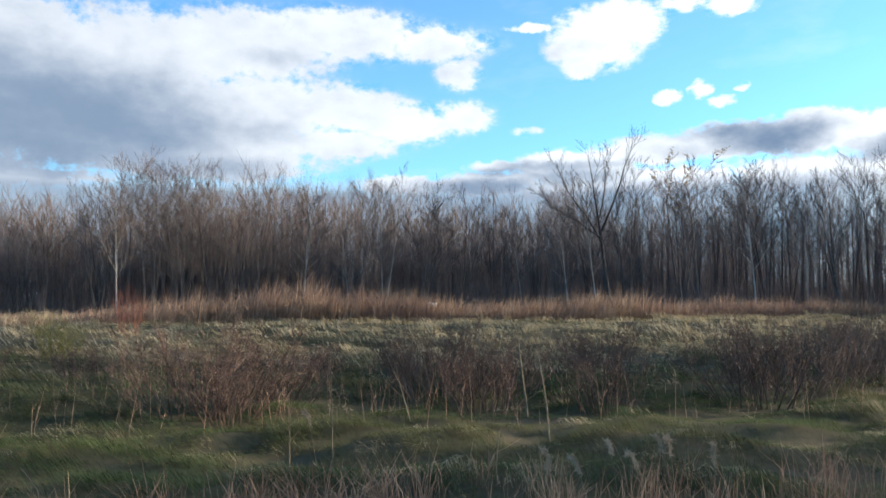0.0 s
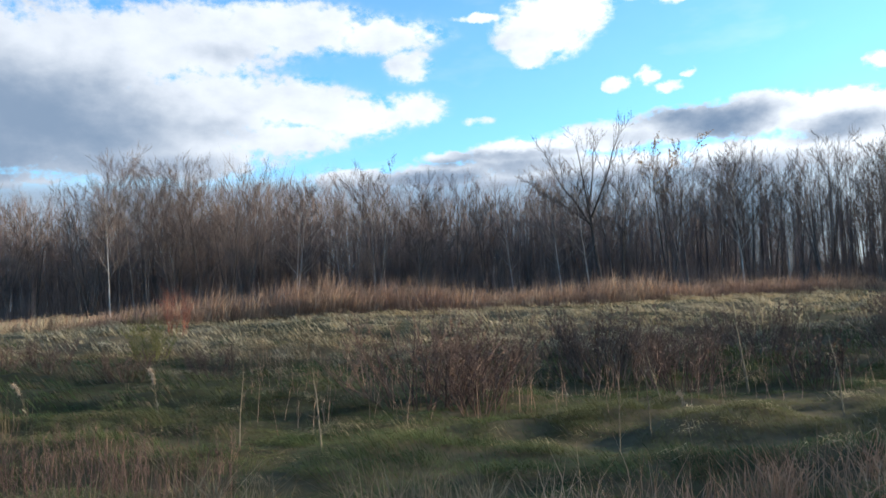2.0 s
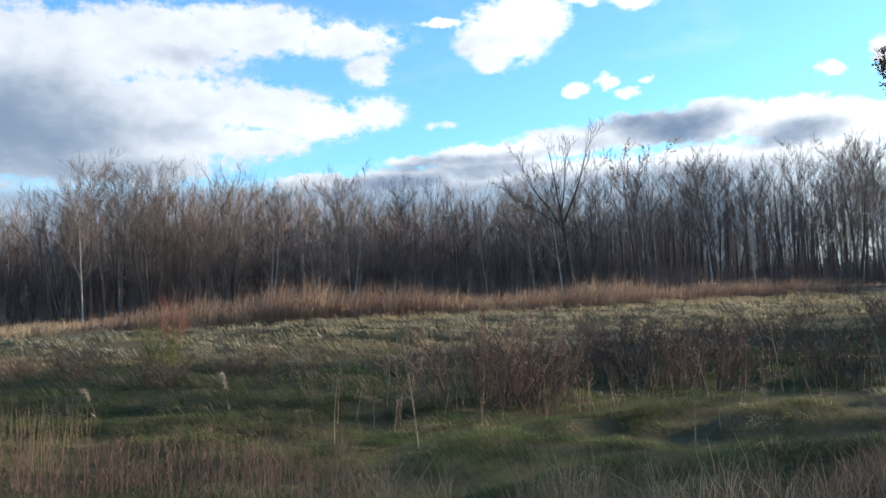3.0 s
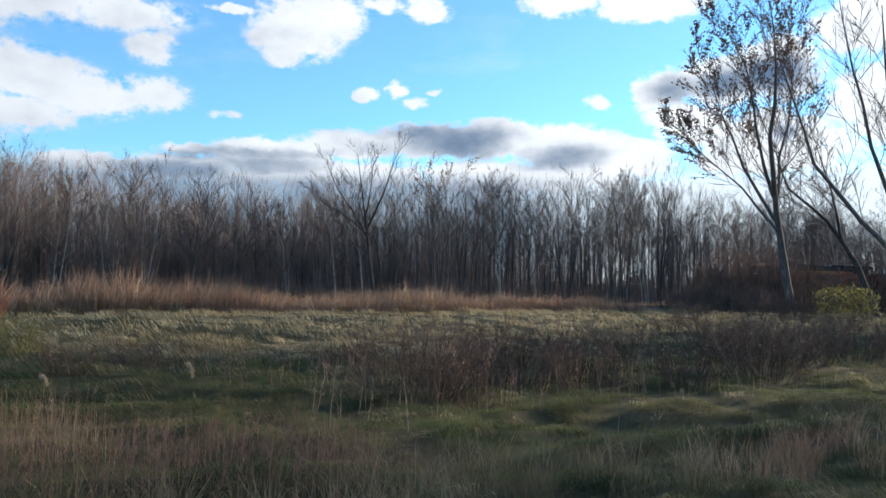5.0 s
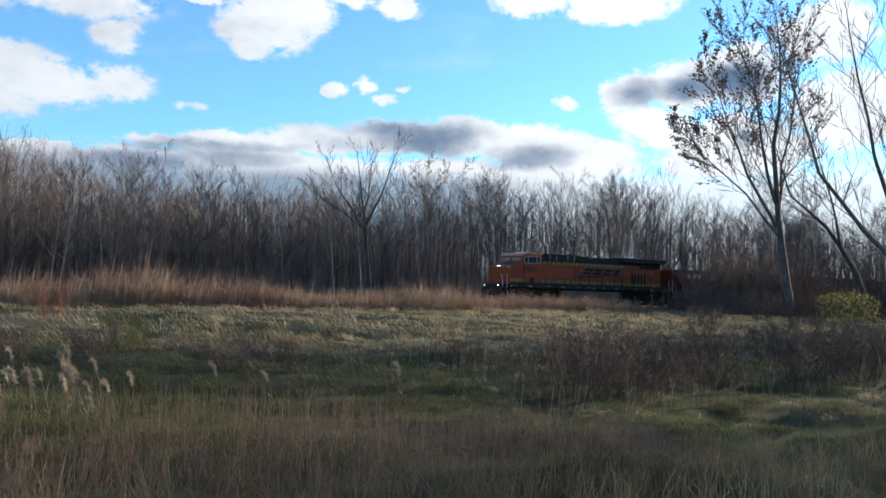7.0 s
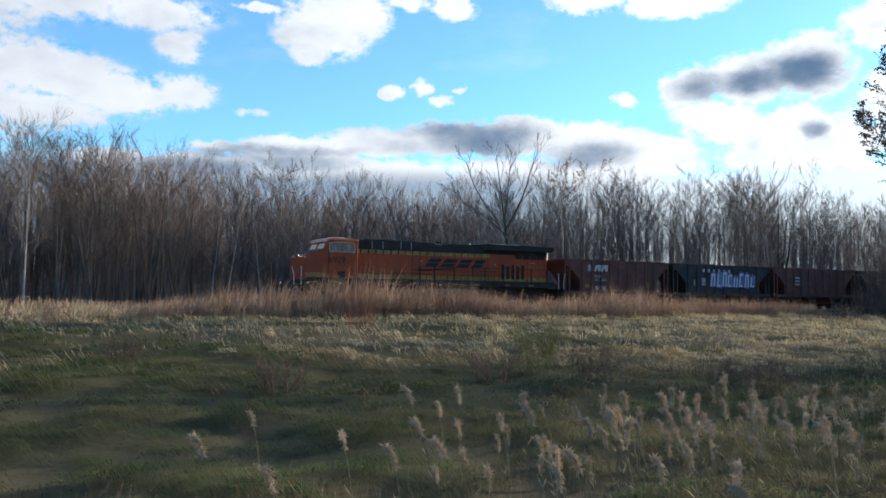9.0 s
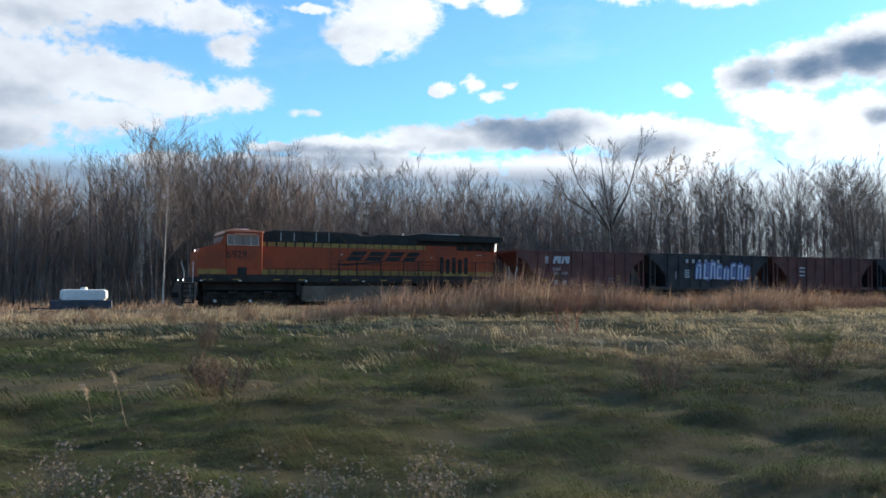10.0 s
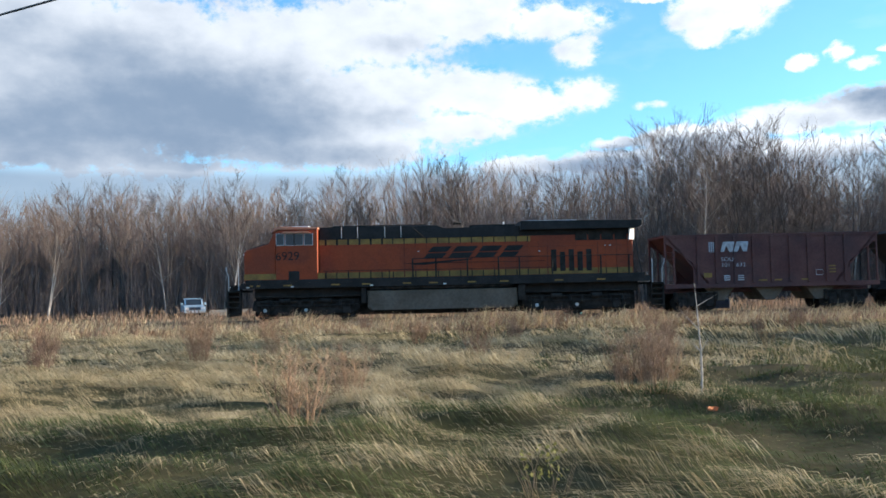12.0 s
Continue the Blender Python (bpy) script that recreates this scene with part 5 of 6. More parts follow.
def build_shrubs():
    rng = random.Random(8)
    kinds = []
    for k in range(4):
        h, w = ((1.6, 2.5), (1.35, 1.9), (1.1, 1.4), (0.85, 1.0))[k]
        wood, fine = shrub_geo(40 + k, h, w, (60, 48, 34, 26)[k])
        s = thing("shrub", "leafless dark red-brown shrub with many thin stems in the meadow", "shrub", pose(0, 0, -50), "dark shrubs of the meadow")
        tagged(part("stem", wood, M["thicket"], s), kind="stuff")
        tagged(part("branchwork", fine, M["thicket"], s), kind="stuff")
        lv, rl = Geo(), random.Random(140 + k)
        for e in range(0, len(fine.v), 16):
            if fine.v[e][2] > 0.45 * h:
                lv.leaf(fine.v[e], (rl.uniform(-1, 1), rl.uniform(-1, 1), rl.uniform(-1, 0.5)), (rl.uniform(-1, 1), rl.uniform(-1, 1), 0.5), rl.uniform(0.03, 0.065))
        tagged(part("foliage", lv, M["brown_leaf"], s, "last curled brown leaves"), kind="stuff")
        kinds.append(s)
    spots = [(38.8, -1.8, 0), (39.9, -1.0, 1), (39.3, -2.8, 2),
             (43.0, 0.4, 0), (43.4, -1.2, 2), (44.4, 0.6, 1), (43.0, 1.8, 1), (46.6, 1.0, 1), (45.2, -2.4, 2),
             (48.2, -2.2, 0), (49.8, -1.0, 0), (50.4, 1.4, 1), (52.6, 0.2, 0), (53.4, 2.6, 1), (56.5, 0.8, 0), (59, 3.4, 1), (62, 1.5, 0),
             (47.5, 4.5, 2), (41.0, 5.0, 3), (33.6, 3.5, 3), (31.5, 6.4, 3), (35.2, 5.0, 2), (30.0, 8.0, 3), (57.0, 7.0, 2), (64, 8, 1), (68, 6, 0), (66, 12, 1), (72, 11, 0), (61, 13, 2),
             (16.5, 9.3, 3), (22.5, 12.5, 3), (24.5, 7.0, 3), (70, 20, 1), (76, 24, 0), (79, 19, 0), (83, 25, 0), (74, 29, 1), (86, 31, 0)]
    for i, (x, y, k) in enumerate(spots):
        m = stand(x, y, rng.uniform(0, 360), sink=0.02)
        if kinds[k].location.z < -40:
            kinds[k].matrix_basis = m
            t = kinds[k]
        else:
            t = copy_thing(kinds[k], m)
        s = rng.uniform(0.85, 1.12)
        t.scale = (s * rng.uniform(0.9, 1.1), s, s)

    # rusty weeds before the track
    wood, fine = shrub_geo(61, 1.05, 0.5, 18, 0.008, 16)
    first = None
    for x, y in ((-1.7, 11.8), (-1.9, 8.8), (-6.0, 20.5), (-4.6, 22.0), (-8.5, 18), (2.05, 11.2), (1.8, 11.6), (2.6, 13.4), (2.9, 13.9), (-5.4, 18.4), (17.8, 18.4), (16.3, 9.1), (0.3, 18.5), (-9.5, 33.5), (-3.2, 35.0), (5.0, 35.5), (10.5, 36.0), (15.5, 36.4), (-13.0, 36.0), (-11.5, 25), (2.2, 28.5), (7.5, 29), (-1.0, 30), (11.5, 31), (18.5, 31.5), (22, 32.5), (-14, 30), (26, 31), (13.6, 33), (-6.5, 31.5), (33, 32.5), (8.2, 33.5)):
        m = stand(x, y, rng.uniform(0, 360), sink=0.02)
        if first is None:
            first = thing("weed", "dry rust-brown branching weed in the golden grass", "weed", m, "dry weeds before the track")
            tagged(part("stem", wood, M["russet_grass"], first), kind="stuff")
            tagged(part("branchwork", fine, M["russet_grass"], first), kind="stuff")
            t = first
        else:
            t = copy_thing(first, m)
        t.scale = (0.8, 0.8, 0.8) if y < 14 else (rng.uniform(0.7, 1.1),) * 3

    # a red-leaved bush and a pale twiggy one before the track
    for x, y, h, w, mat, label in ((32.9, 22.4, 2.2, 1.2, "gold_red", "small red-twigged bush in the dry grass"), (47.0, 38.2, 2.4, 2.2, "stem", "pale twiggy bush in the russet grass"),
                                   (33.2, 10.8, 1.5, 1.3, "olive", "olive-yellow tussock shrub in the meadow")):
        wood, fine = shrub_geo(int(x * 3), h, w, 16 if mat == "gold_red" else 34, 0.008, 12)
        s = thing("bush", label, "bush", stand(x, y))
        mt = {"gold_red": material("red_twig", (0.30, 0.10, 0.06), (0.22, 0.08, 0.055), 3, 0.9, island=0.3), "stem": M["stem"], "olive": M["olive_leaf"]}[mat]
        tagged(part("stem", wood, mt, s), kind="stuff")
        tagged(part("branchwork", fine, mt, s), kind="stuff")
    for x, y, h, label in ((3.12, 5.3, 0.42, "low olive-green weed close to the road"), (0.05, 6.9, 0.34, "low golden weed close to the road"), (7.95, 3.25, 0.5, "tall dry goldenrod with pale seed heads close to the road")):
        wood, fine = shrub_geo(int(x * 9) + 5, h, 0.4, 16, 0.005, 10)
        lv, rg = Geo(), random.Random(int(y * 10))
        for k in range(70):
            a, r = rg.uniform(0, 6.28), 0.16 * math.sqrt(rg.random())
            lv.leaf((math.cos(a) * r, math.sin(a) * r, rg.uniform(0.1, h)), (rg.uniform(-1, 1), rg.uniform(-1, 1), rg.uniform(-0.3, 1)), (rg.uniform(-1, 1), rg.uniform(-1, 1), 0.5), rg.uniform(0.02, 0.045))
        s = thing("weed", label, "weed", stand(x, y, sink=0.0))
        tagged(part("stem", wood, M["stem"], s), kind="stuff")
        part("foliage", lv, M["olive_leaf"], s)
    # yellowing bush beneath the roadside trees
    rg = random.Random(3)
    wood, fine = shrub_geo(91, 2.6, 4.2, 40, 0.012, 8)
    leaves = Geo()
    for k in range(1500):
        a, r = rg.uniform(0, 6.28), 2.3 * math.sqrt(rg.random())
        z = rg.uniform(0.5, 2.7) * (1.1 - 0.3 * r / 2.3)
        leaves.leaf((math.cos(a) * r, math.sin(a) * r, z), (rg.uniform(-1, 1), rg.uniform(-1, 1), rg.uniform(-1, 0.5)), (rg.uniform(-1, 1), rg.uniform(-1, 1), 0.6), rg.uniform(0.09, 0.2))
    s = thing("bush", "yellow-green leafy bush under the roadside trees", "bush", stand(89.4, 22.0))
    tagged(part("stem", wood, M["thicket"], s), kind="stuff")
    part("foliage", leaves, M["olive_leaf"], s)
    tagged(part("branchwork", fine, M["thicket"], s), kind="stuff")


def sapling(x, y, h, lean, label, mat, seed, twigs=8, r=0.018):
    rng = random.Random(seed)
    s = thing("sapling", label, "sapling", stand(x, y, 0, sink=0.03))
    line = curve_points(rng, (0, 0, 0), (lean[0], lean[1], 1), h, 5, 0.05, 0.06)
    part("stem", Geo().tube(line, [r, r * 0.9, r * 0.75, r * 0.6, r * 0.45, r * 0.2], 6), mat, s)
    g = Geo()
    for k in range(twigs):
        i = rng.randrange(1, 5)
        p = line[i]
        a = rng.uniform(0, 6.28)
        q = p + Vector((math.cos(a), math.sin(a) * 0.6, rng.uniform(0.3, 1.1))).normalized() * h * rng.uniform(0.12, 0.34)
        g.spike(p, q, r * 0.4)
    if twigs:
        tagged(part("branchwork", g, mat, s), kind="stuff")


def build_small_plants():
    sapling(36.9, -5.0, 0.95, (0.0, 0), "small dull tan bare sapling with spreading twigs", M["stem"], 1, 12, 0.012)
    sapling(43.9, -2.5, 1.55, (-0.12, 0.0), "dull tan broken leaning stick in the shrubs", M["stem"], 2, 2, 0.022)
    sapling(43.4, -5.3, 1.25, (-0.04, 0), "thin dull tan upright stalk among shrubs", M["stem"], 3, 3, 0.011)
    sapling(40.2, -5.6, 0.9, (0.05, 0), "thin dull tan upright stalk in the grass", M["stem"], 4, 3, 0.009)
    sapling(40.7, -5.4, 1.0, (-0.05, 0), "thin dull tan upright stalk in the grass", M["stem"], 5, 4, 0.009)
    sapling(41.9, -3.4, 0.9, (-0.3, 0), "thin dull tan bent stalk among shrubs", M["stem"], 6, 3, 0.009)
    sapling(2.5, 10.9, 1.35, (0.05, 0), "slender white-barked young tree in golden grass", M["pale_bark"], 7, 9, 0.014)
    sapling(36.0, -4.4, 1.0, (0.06, 0), "thin dull tan upright stalk in the grass", M["stem"], 8, 5, 0.008)

    # feathery seed plumes
    rng = random.Random(17)
    kinds = []
    for k in range(4):
        h = (0.85, 0.72, 0.92, 0.62)[k]
        lean = Vector((-0.2, 0.02, 1)).normalized()
        top = lean * h
        stem, head, leaf = Geo(), Geo(), Geo()
        stem.tube([(0, 0, 0), tuple(lean * h * 0.55 + Vector((0.01, 0, 0))), tuple(top)], [0.005, 0.004, 0.003], 4)
        nod = [top + Vector((0.035, 0, -0.15)), top + Vector((0.018, 0, -0.08)), top, top + Vector((-0.03, 0, 0.035)), top + Vector((-0.075, 0, 0.045))]
        for e in range(190):
            f = 4 * rng.random() ** 0.8
            j = min(3, int(f))
            p = nod[j].lerp(nod[j + 1], f - j)
            d = Vector((rng.uniform(-0.5, 1.0), rng.uniform(-0.5, 0.5), rng.uniform(-1.2, 0.5))).normalized()
            head.spike(p, p + d * rng.uniform(0.03, 0.085), 0.005)
        for e in range(2):
            a = rng.uniform(0, 6.28)
            z = rng.uniform(0.05, 0.35) * h
            p = lean * z
            leaf.leaf(p, (math.cos(a), math.sin(a), 0.9), (-math.cos(a), -math.sin(a), 1), rng.uniform(0.10, 0.17))
            leaf.v[-3] = tuple(Vector(leaf.v[-3]).lerp((Vector(leaf.v[-4]) + Vector(leaf.v[-2])) / 2, 0.88))
            leaf.v[-1] = tuple(Vector(leaf.v[-1]).lerp((Vector(leaf.v[-4]) + Vector(leaf.v[-2])) / 2, 0.88))
        t = thing("reed_plume", "feathery pale beige reed plume on a thin stalk", "reed", pose(0, 0, -50), "reed plumes in the meadow")
        part("stalk", stem, M["stem"], t)
        part("plume", head, M["plume"], t)
        part("foliage", leaf, M["dry_grass"], t)
        kinds.append(t)
    spots = [(40.5, -6.7), (42.6, -9.0), (42.9, -8.8), (42.3, -8.9), (43.1, -9.1), (43.4, -8.8), (43.3, -9.0), (43.7, -8.9)]
    for k in range(150):
        spots.append((rng.gauss(26.6, 2.4), rng.gauss(-2.0, 1.0)))
    spots += [(14.7, 6.1), (14.3, 6.3)]
    for i, (x, y) in enumerate(spots):
        k = i % 4
        m = stand(x, y, rng.uniform(-60, 60), sink=0.0) @ Matrix.Rotation(radians(rng.uniform(-12, 8)), 4, "Y")
        if from_road(x, y) < 4.4:
            continue
        if kinds[k].location.z < -40:
            kinds[k].matrix_basis = m
            t = kinds[k]
        else:
            t = copy_thing(kinds[k], m)
        t.scale = (rng.uniform(0.66, 1.02) * (0.85 if x > 38 else 1.0),) * 3

    # dried white-tufted asters by the roadside
    stem, head = Geo(), Geo()
    for k in range(9):
        a, r = rng.uniform(0, 6.28), rng.uniform(0.02, 0.16)
        p = Vector((math.cos(a) * r * 0.4, math.sin(a) * r * 0.4, 0))
        q = Vector((math.cos(a) * r * 1.6, math.sin(a) * r * 1.6, rng.uniform(0.3, 0.55)))
        stem.spike(p, q, 0.005)
        for e in range(5):
            c = q + Vector((rng.uniform(-0.06, 0.06), rng.uniform(-0.06, 0.06), rng.uniform(-0.06, 0.03)))
            stem.spike(q - Vector((0, 0, 0.09)), c, 0.0025)
            for z in range(6):
                head.spike(c, c + Vector((rng.uniform(-1, 1), rng.uniform(-1, 1), rng.uniform(-0.2, 1))).normalized() * 0.02, 0.006)
    first = None
    for k in range(34):
        x = rng.uniform(12.2, 17.0) if k < 28 else rng.uniform(3, 9)
        y = float(np.interp(x, ROAD_X, ROAD_Y)) + rng.uniform(6.0, 7.2)
        m = stand(x, y, rng.uniform(0, 360), sink=0.0)
        if first is None:
            first = thing("aster", "dried brown aster with pale fluffy seed heads", "weed", m, "dried asters by the roadside")
            part("stem", stem, M["stem"], first)
            tagged(part("seed_head", head, M["husk"], first), kind="stuff")
        else:
            copy_thing(first, m).scale = (rng.uniform(0.8, 1.2),) * 3
    # a fallen orange leaf in the grass
    g = Geo()
    for k in range(5):
        a = k * 1.2
        g.leaf((0, 0, 0.2), (math.cos(a), math.sin(a), 0.35), (-0.2, -1, 0.5), 0.07)
    s = part("fallen_leaf", g, M["orange_leaf"])
    s.matrix_basis = stand(2.2, 9.7)
    tagged(s, "bright orange fallen leaf lying on the grass", "leaf")


# ---------------------------------------------------------------- pole, cable and the things beyond the track
def build_pole():
    x, y = 11.78, 4.66
    z = ground_z(x, y)
    p = thing("utility_pole", "weathered grey wooden utility pole standing in the grass", "utility pole", pose(x, y, z, 0, -2.6, 0))
    part("shaft", Geo().tube([(0, 0, -0.3), (0.0, 0, 2.0), (0, 0, 5), (0, 0, 10.2)], [0.165, 0.16, 0.145, 0.115], 24, True), M["pole_wood"], p, smooth=True)
    g = Geo()
    g.tube([(-0.19, -0.09, 0.0), (-0.18, -0.09, 2.35)], [0.066, 0.066], 10, True)
    part("cable_guard", g, M["grey_plastic"], p, "grey plastic cable guard", smooth=True)
    part("riser_cable", Geo().tube([(-0.145, -0.09, 2.3), (-0.135, -0.08, 6), (-0.11, -0.06, 9.8)], [0.014] * 3, 6), M["cable"], p)
    part("ground_box", Geo().box(-0.34, -0.24, -0.2, -0.1, 0.02, 0.22, 0.02), M["white_paint"], p, "white plastic marker at the foot")
    part("crossarm", Geo().box(-1.2, 1.2, -0.06, 0.06, 9.5, 9.62, 0.01), M["pole_wood"], p)
    part("number_tag", Geo().box(-0.03, 0.03, -0.167, -0.158, 1.9, 2.0), M["bright_metal"], p)
    # the cable that runs on along the road
    pts = []
    a, b = Vector((x - 0.35, y, z + 7.4)), Vector((-42, 33.5, z + 7.6))
    for k in range(25):
        f = k / 24
        q = a.lerp(b, f)
        q.z -= 4 * 0.7 * f * (1 - f)
        pts.append(q)
    tagged(part("overhead_cable", Geo().tube(pts, [0.02] * 25, 6), M["cable"]), "black overhead cable strung from the utility pole", "cable")


def build_toilet():
    t = thing("portable_toilet", "teal plastic portable toilet standing beyond the track", "portable toilet", stand(9.1, 55.5, -14, sink=0.18))
    part("body", Geo().box(-0.56, 0.56, -0.56, 0.56, 0.08, 2.0, 0.05), M["teal_plastic"], t)
    part("base", Geo().box(-0.6, 0.6, -0.62, 0.62, 0.0, 0.1, 0.02), M["car_dark"], t)
    part("door", Geo().box(-0.42, 0.42, -0.585, -0.555, 0.14, 1.9, 0.02), M["teal_plastic"], t)
    part("sign", Geo().box(-0.14, 0.14, -0.6, -0.583, 1.25, 1.5), M["car_pale"], t)
    part("roof", Geo().prism([(-0.6, 1.98), (0.6, 1.98), (0.5, 2.14), (0.25, 2.24), (-0.25, 2.24), (-0.5, 2.14)], -0.6, 0.6, 0.04), M["white_paint"], t, "white domed roof")
    part("vent_pipe", Geo().tube([(0.35, 0.35, 2.1), (0.35, 0.35, 2.4)], [0.05, 0.05], 8, True), M["car_dark"], t)


def build_pickup(x, y, turn):
    """A pale pickup seen end on, with cab, bed, bumper, lamps and wheels."""
    c = thing("pickup_truck", "pale blue-white pickup truck parked beyond the track", "pickup truck", stand(x, y, turn, sink=0.15))
    side = [(-2.6, 0.45), (2.5, 0.45), (2.6, 0.75), (2.5, 1.05), (1.3, 1.12), (-2.6, 1.12)]
    part("body", Geo().prism(side, -0.95, 0.95, 0.06), M["car_pale"], c)
    part("cabin", Geo().prism([(-0.9, 1.1), (1.35, 1.1), (0.6, 1.75), (-0.65, 1.78)], -0.82, 0.82, 0.08), M["car_pale"], c)
    part("windscreen", Geo().prism([(1.20, 1.2), (1.32, 1.17), (0.66, 1.70), (0.60, 1.70)], -0.7, 0.7), M["glass"], c)
    part("rear_window", Geo().prism([(-0.93, 1.2), (-0.88, 1.2), (-0.66, 1.68), (-0.70, 1.68)], -0.65, 0.65), M["glass"], c)
    for s in (-1, 1):
        y0, y1 = sorted((s * 0.82, s * 0.835))
        part("side_window", Geo().prism([(-0.7, 1.2), (1.05, 1.2), (0.55, 1.66), (-0.55, 1.68)], y0, y1), M["glass"], c)
        y0, y1 = sorted((s * 0.55, s * 0.85))
        part("headlamp", Geo().box(2.54, 2.62, y0, y1, 0.78, 0.95), M["white_paint"], c)
        y0, y1 = sorted((s * 0.95, s * 1.15))
        part("mirror", Geo().box(0.95, 1.1, y0, y1, 1.15, 1.38, 0.02), M["car_pale"], c)
    part("grille", Geo().box(2.56, 2.63, -0.5, 0.5, 0.72, 0.98), M["car_dark"], c)
    part("bumper", Geo().box(2.5, 2.72, -0.92, 0.92, 0.45, 0.65, 0.03), M["bright_metal"], c)
    for wx in (-1.6, 1.65):
        for s in (-1, 1):
            y0, y1 = sorted((s * 0.72, s * 0.96))
            w = part("wheel", Geo().wheel(wx, 0.36, 0.36, y0, y1), M["rubber"], c)
            y0, y1 = sorted((s * 0.955, s * 0.975))
            part("rim", Geo().wheel(wx, 0.36, 0.2, y0, y1, 12), M["bright_metal"], w)
    return c


def build_beyond():
    build_pickup(-19.7, 68.5, -70).scale = (0.86, 0.86, 0.86)
    # boards stacked beside it
    s = thing("board_stack", "stack of pale weathered boards beyond the track", "boards", stand(-16.2, 64.2, 12, sink=0.0))
    for k in range(5):
        part("board", Geo().box(-1.3 + 0.1 * k, 1.3 + 0.15 * k, -0.5, 0.4, 0.1 + 0.09 * k, 0.17 + 0.09 * k), M["board"], s)
    # tank trailer: white tank over a dark frame
    t = thing("tank_trailer", "dark trailer carrying a white tank beyond the track", "trailer", stand(15.6, 49.6, 0, sink=0.1))
    part("tank", Geo().box(-1.35, 1.35, -0.7, 0.7, 1.05, 1.72, 0.14), M["car_white"], t, "white tank")
    part("cap", Geo().tube([(0, 0, 1.7), (0, 0, 1.86)], [0.22, 0.2], 12, True), M["car_white"], t)
    part("frame", Geo().box(-1.9, 1.6, -0.75, 0.75, 0.5, 1.05, 0.05), M["car_dark"], t)
    for s_ in (-1, 1):
        y0, y1 = sorted((s_ * 0.72, s_ * 0.95))
        part("wheel", Geo().wheel(0.0, 0.36, 0.36, y0, y1), M["rubber"], t)
    part("hitch", Geo().box(-3.0, -1.8, -0.06, 0.06, 0.5, 0.62), M["car_dark"], t)
    # a long white van body half sunk in the tall growth
    v = thing("parked_van", "white and grey box van parked before the wood", "van", stand(51.3, 61.5, -25, sink=0.45))
    part("box", Geo().box(-1.6, 1.0, -1.0, 1.0, 0.55, 1.75, 0.08), M["tank_grey"], v)
    part("cab", Geo().prism([(1.0, 0.5), (2.6, 0.5), (2.65, 0.95), (1.9, 1.2), (1.5, 1.75), (1.0, 1.8)], -0.95, 0.95, 0.06), M["car_white"], v)
    part("band", Geo().box(-1.5, 0.9, -1.012, -0.998, 1.2, 1.55), M["car_white"], v)
    part("side_window", Geo().prism([(1.1, 1.2), (1.8, 1.2), (1.48, 1.65), (1.1, 1.68)], -0.965, -0.95), M["glass"], v)
    for wx in (-1.0, 1.7):
        for s_ in (-1, 1):
            y0, y1 = sorted((s_ * 0.75, s_ * 0.98))
            part("wheel", Geo().wheel(wx, 0.36, 0.36, y0, y1), M["rubber"], v)


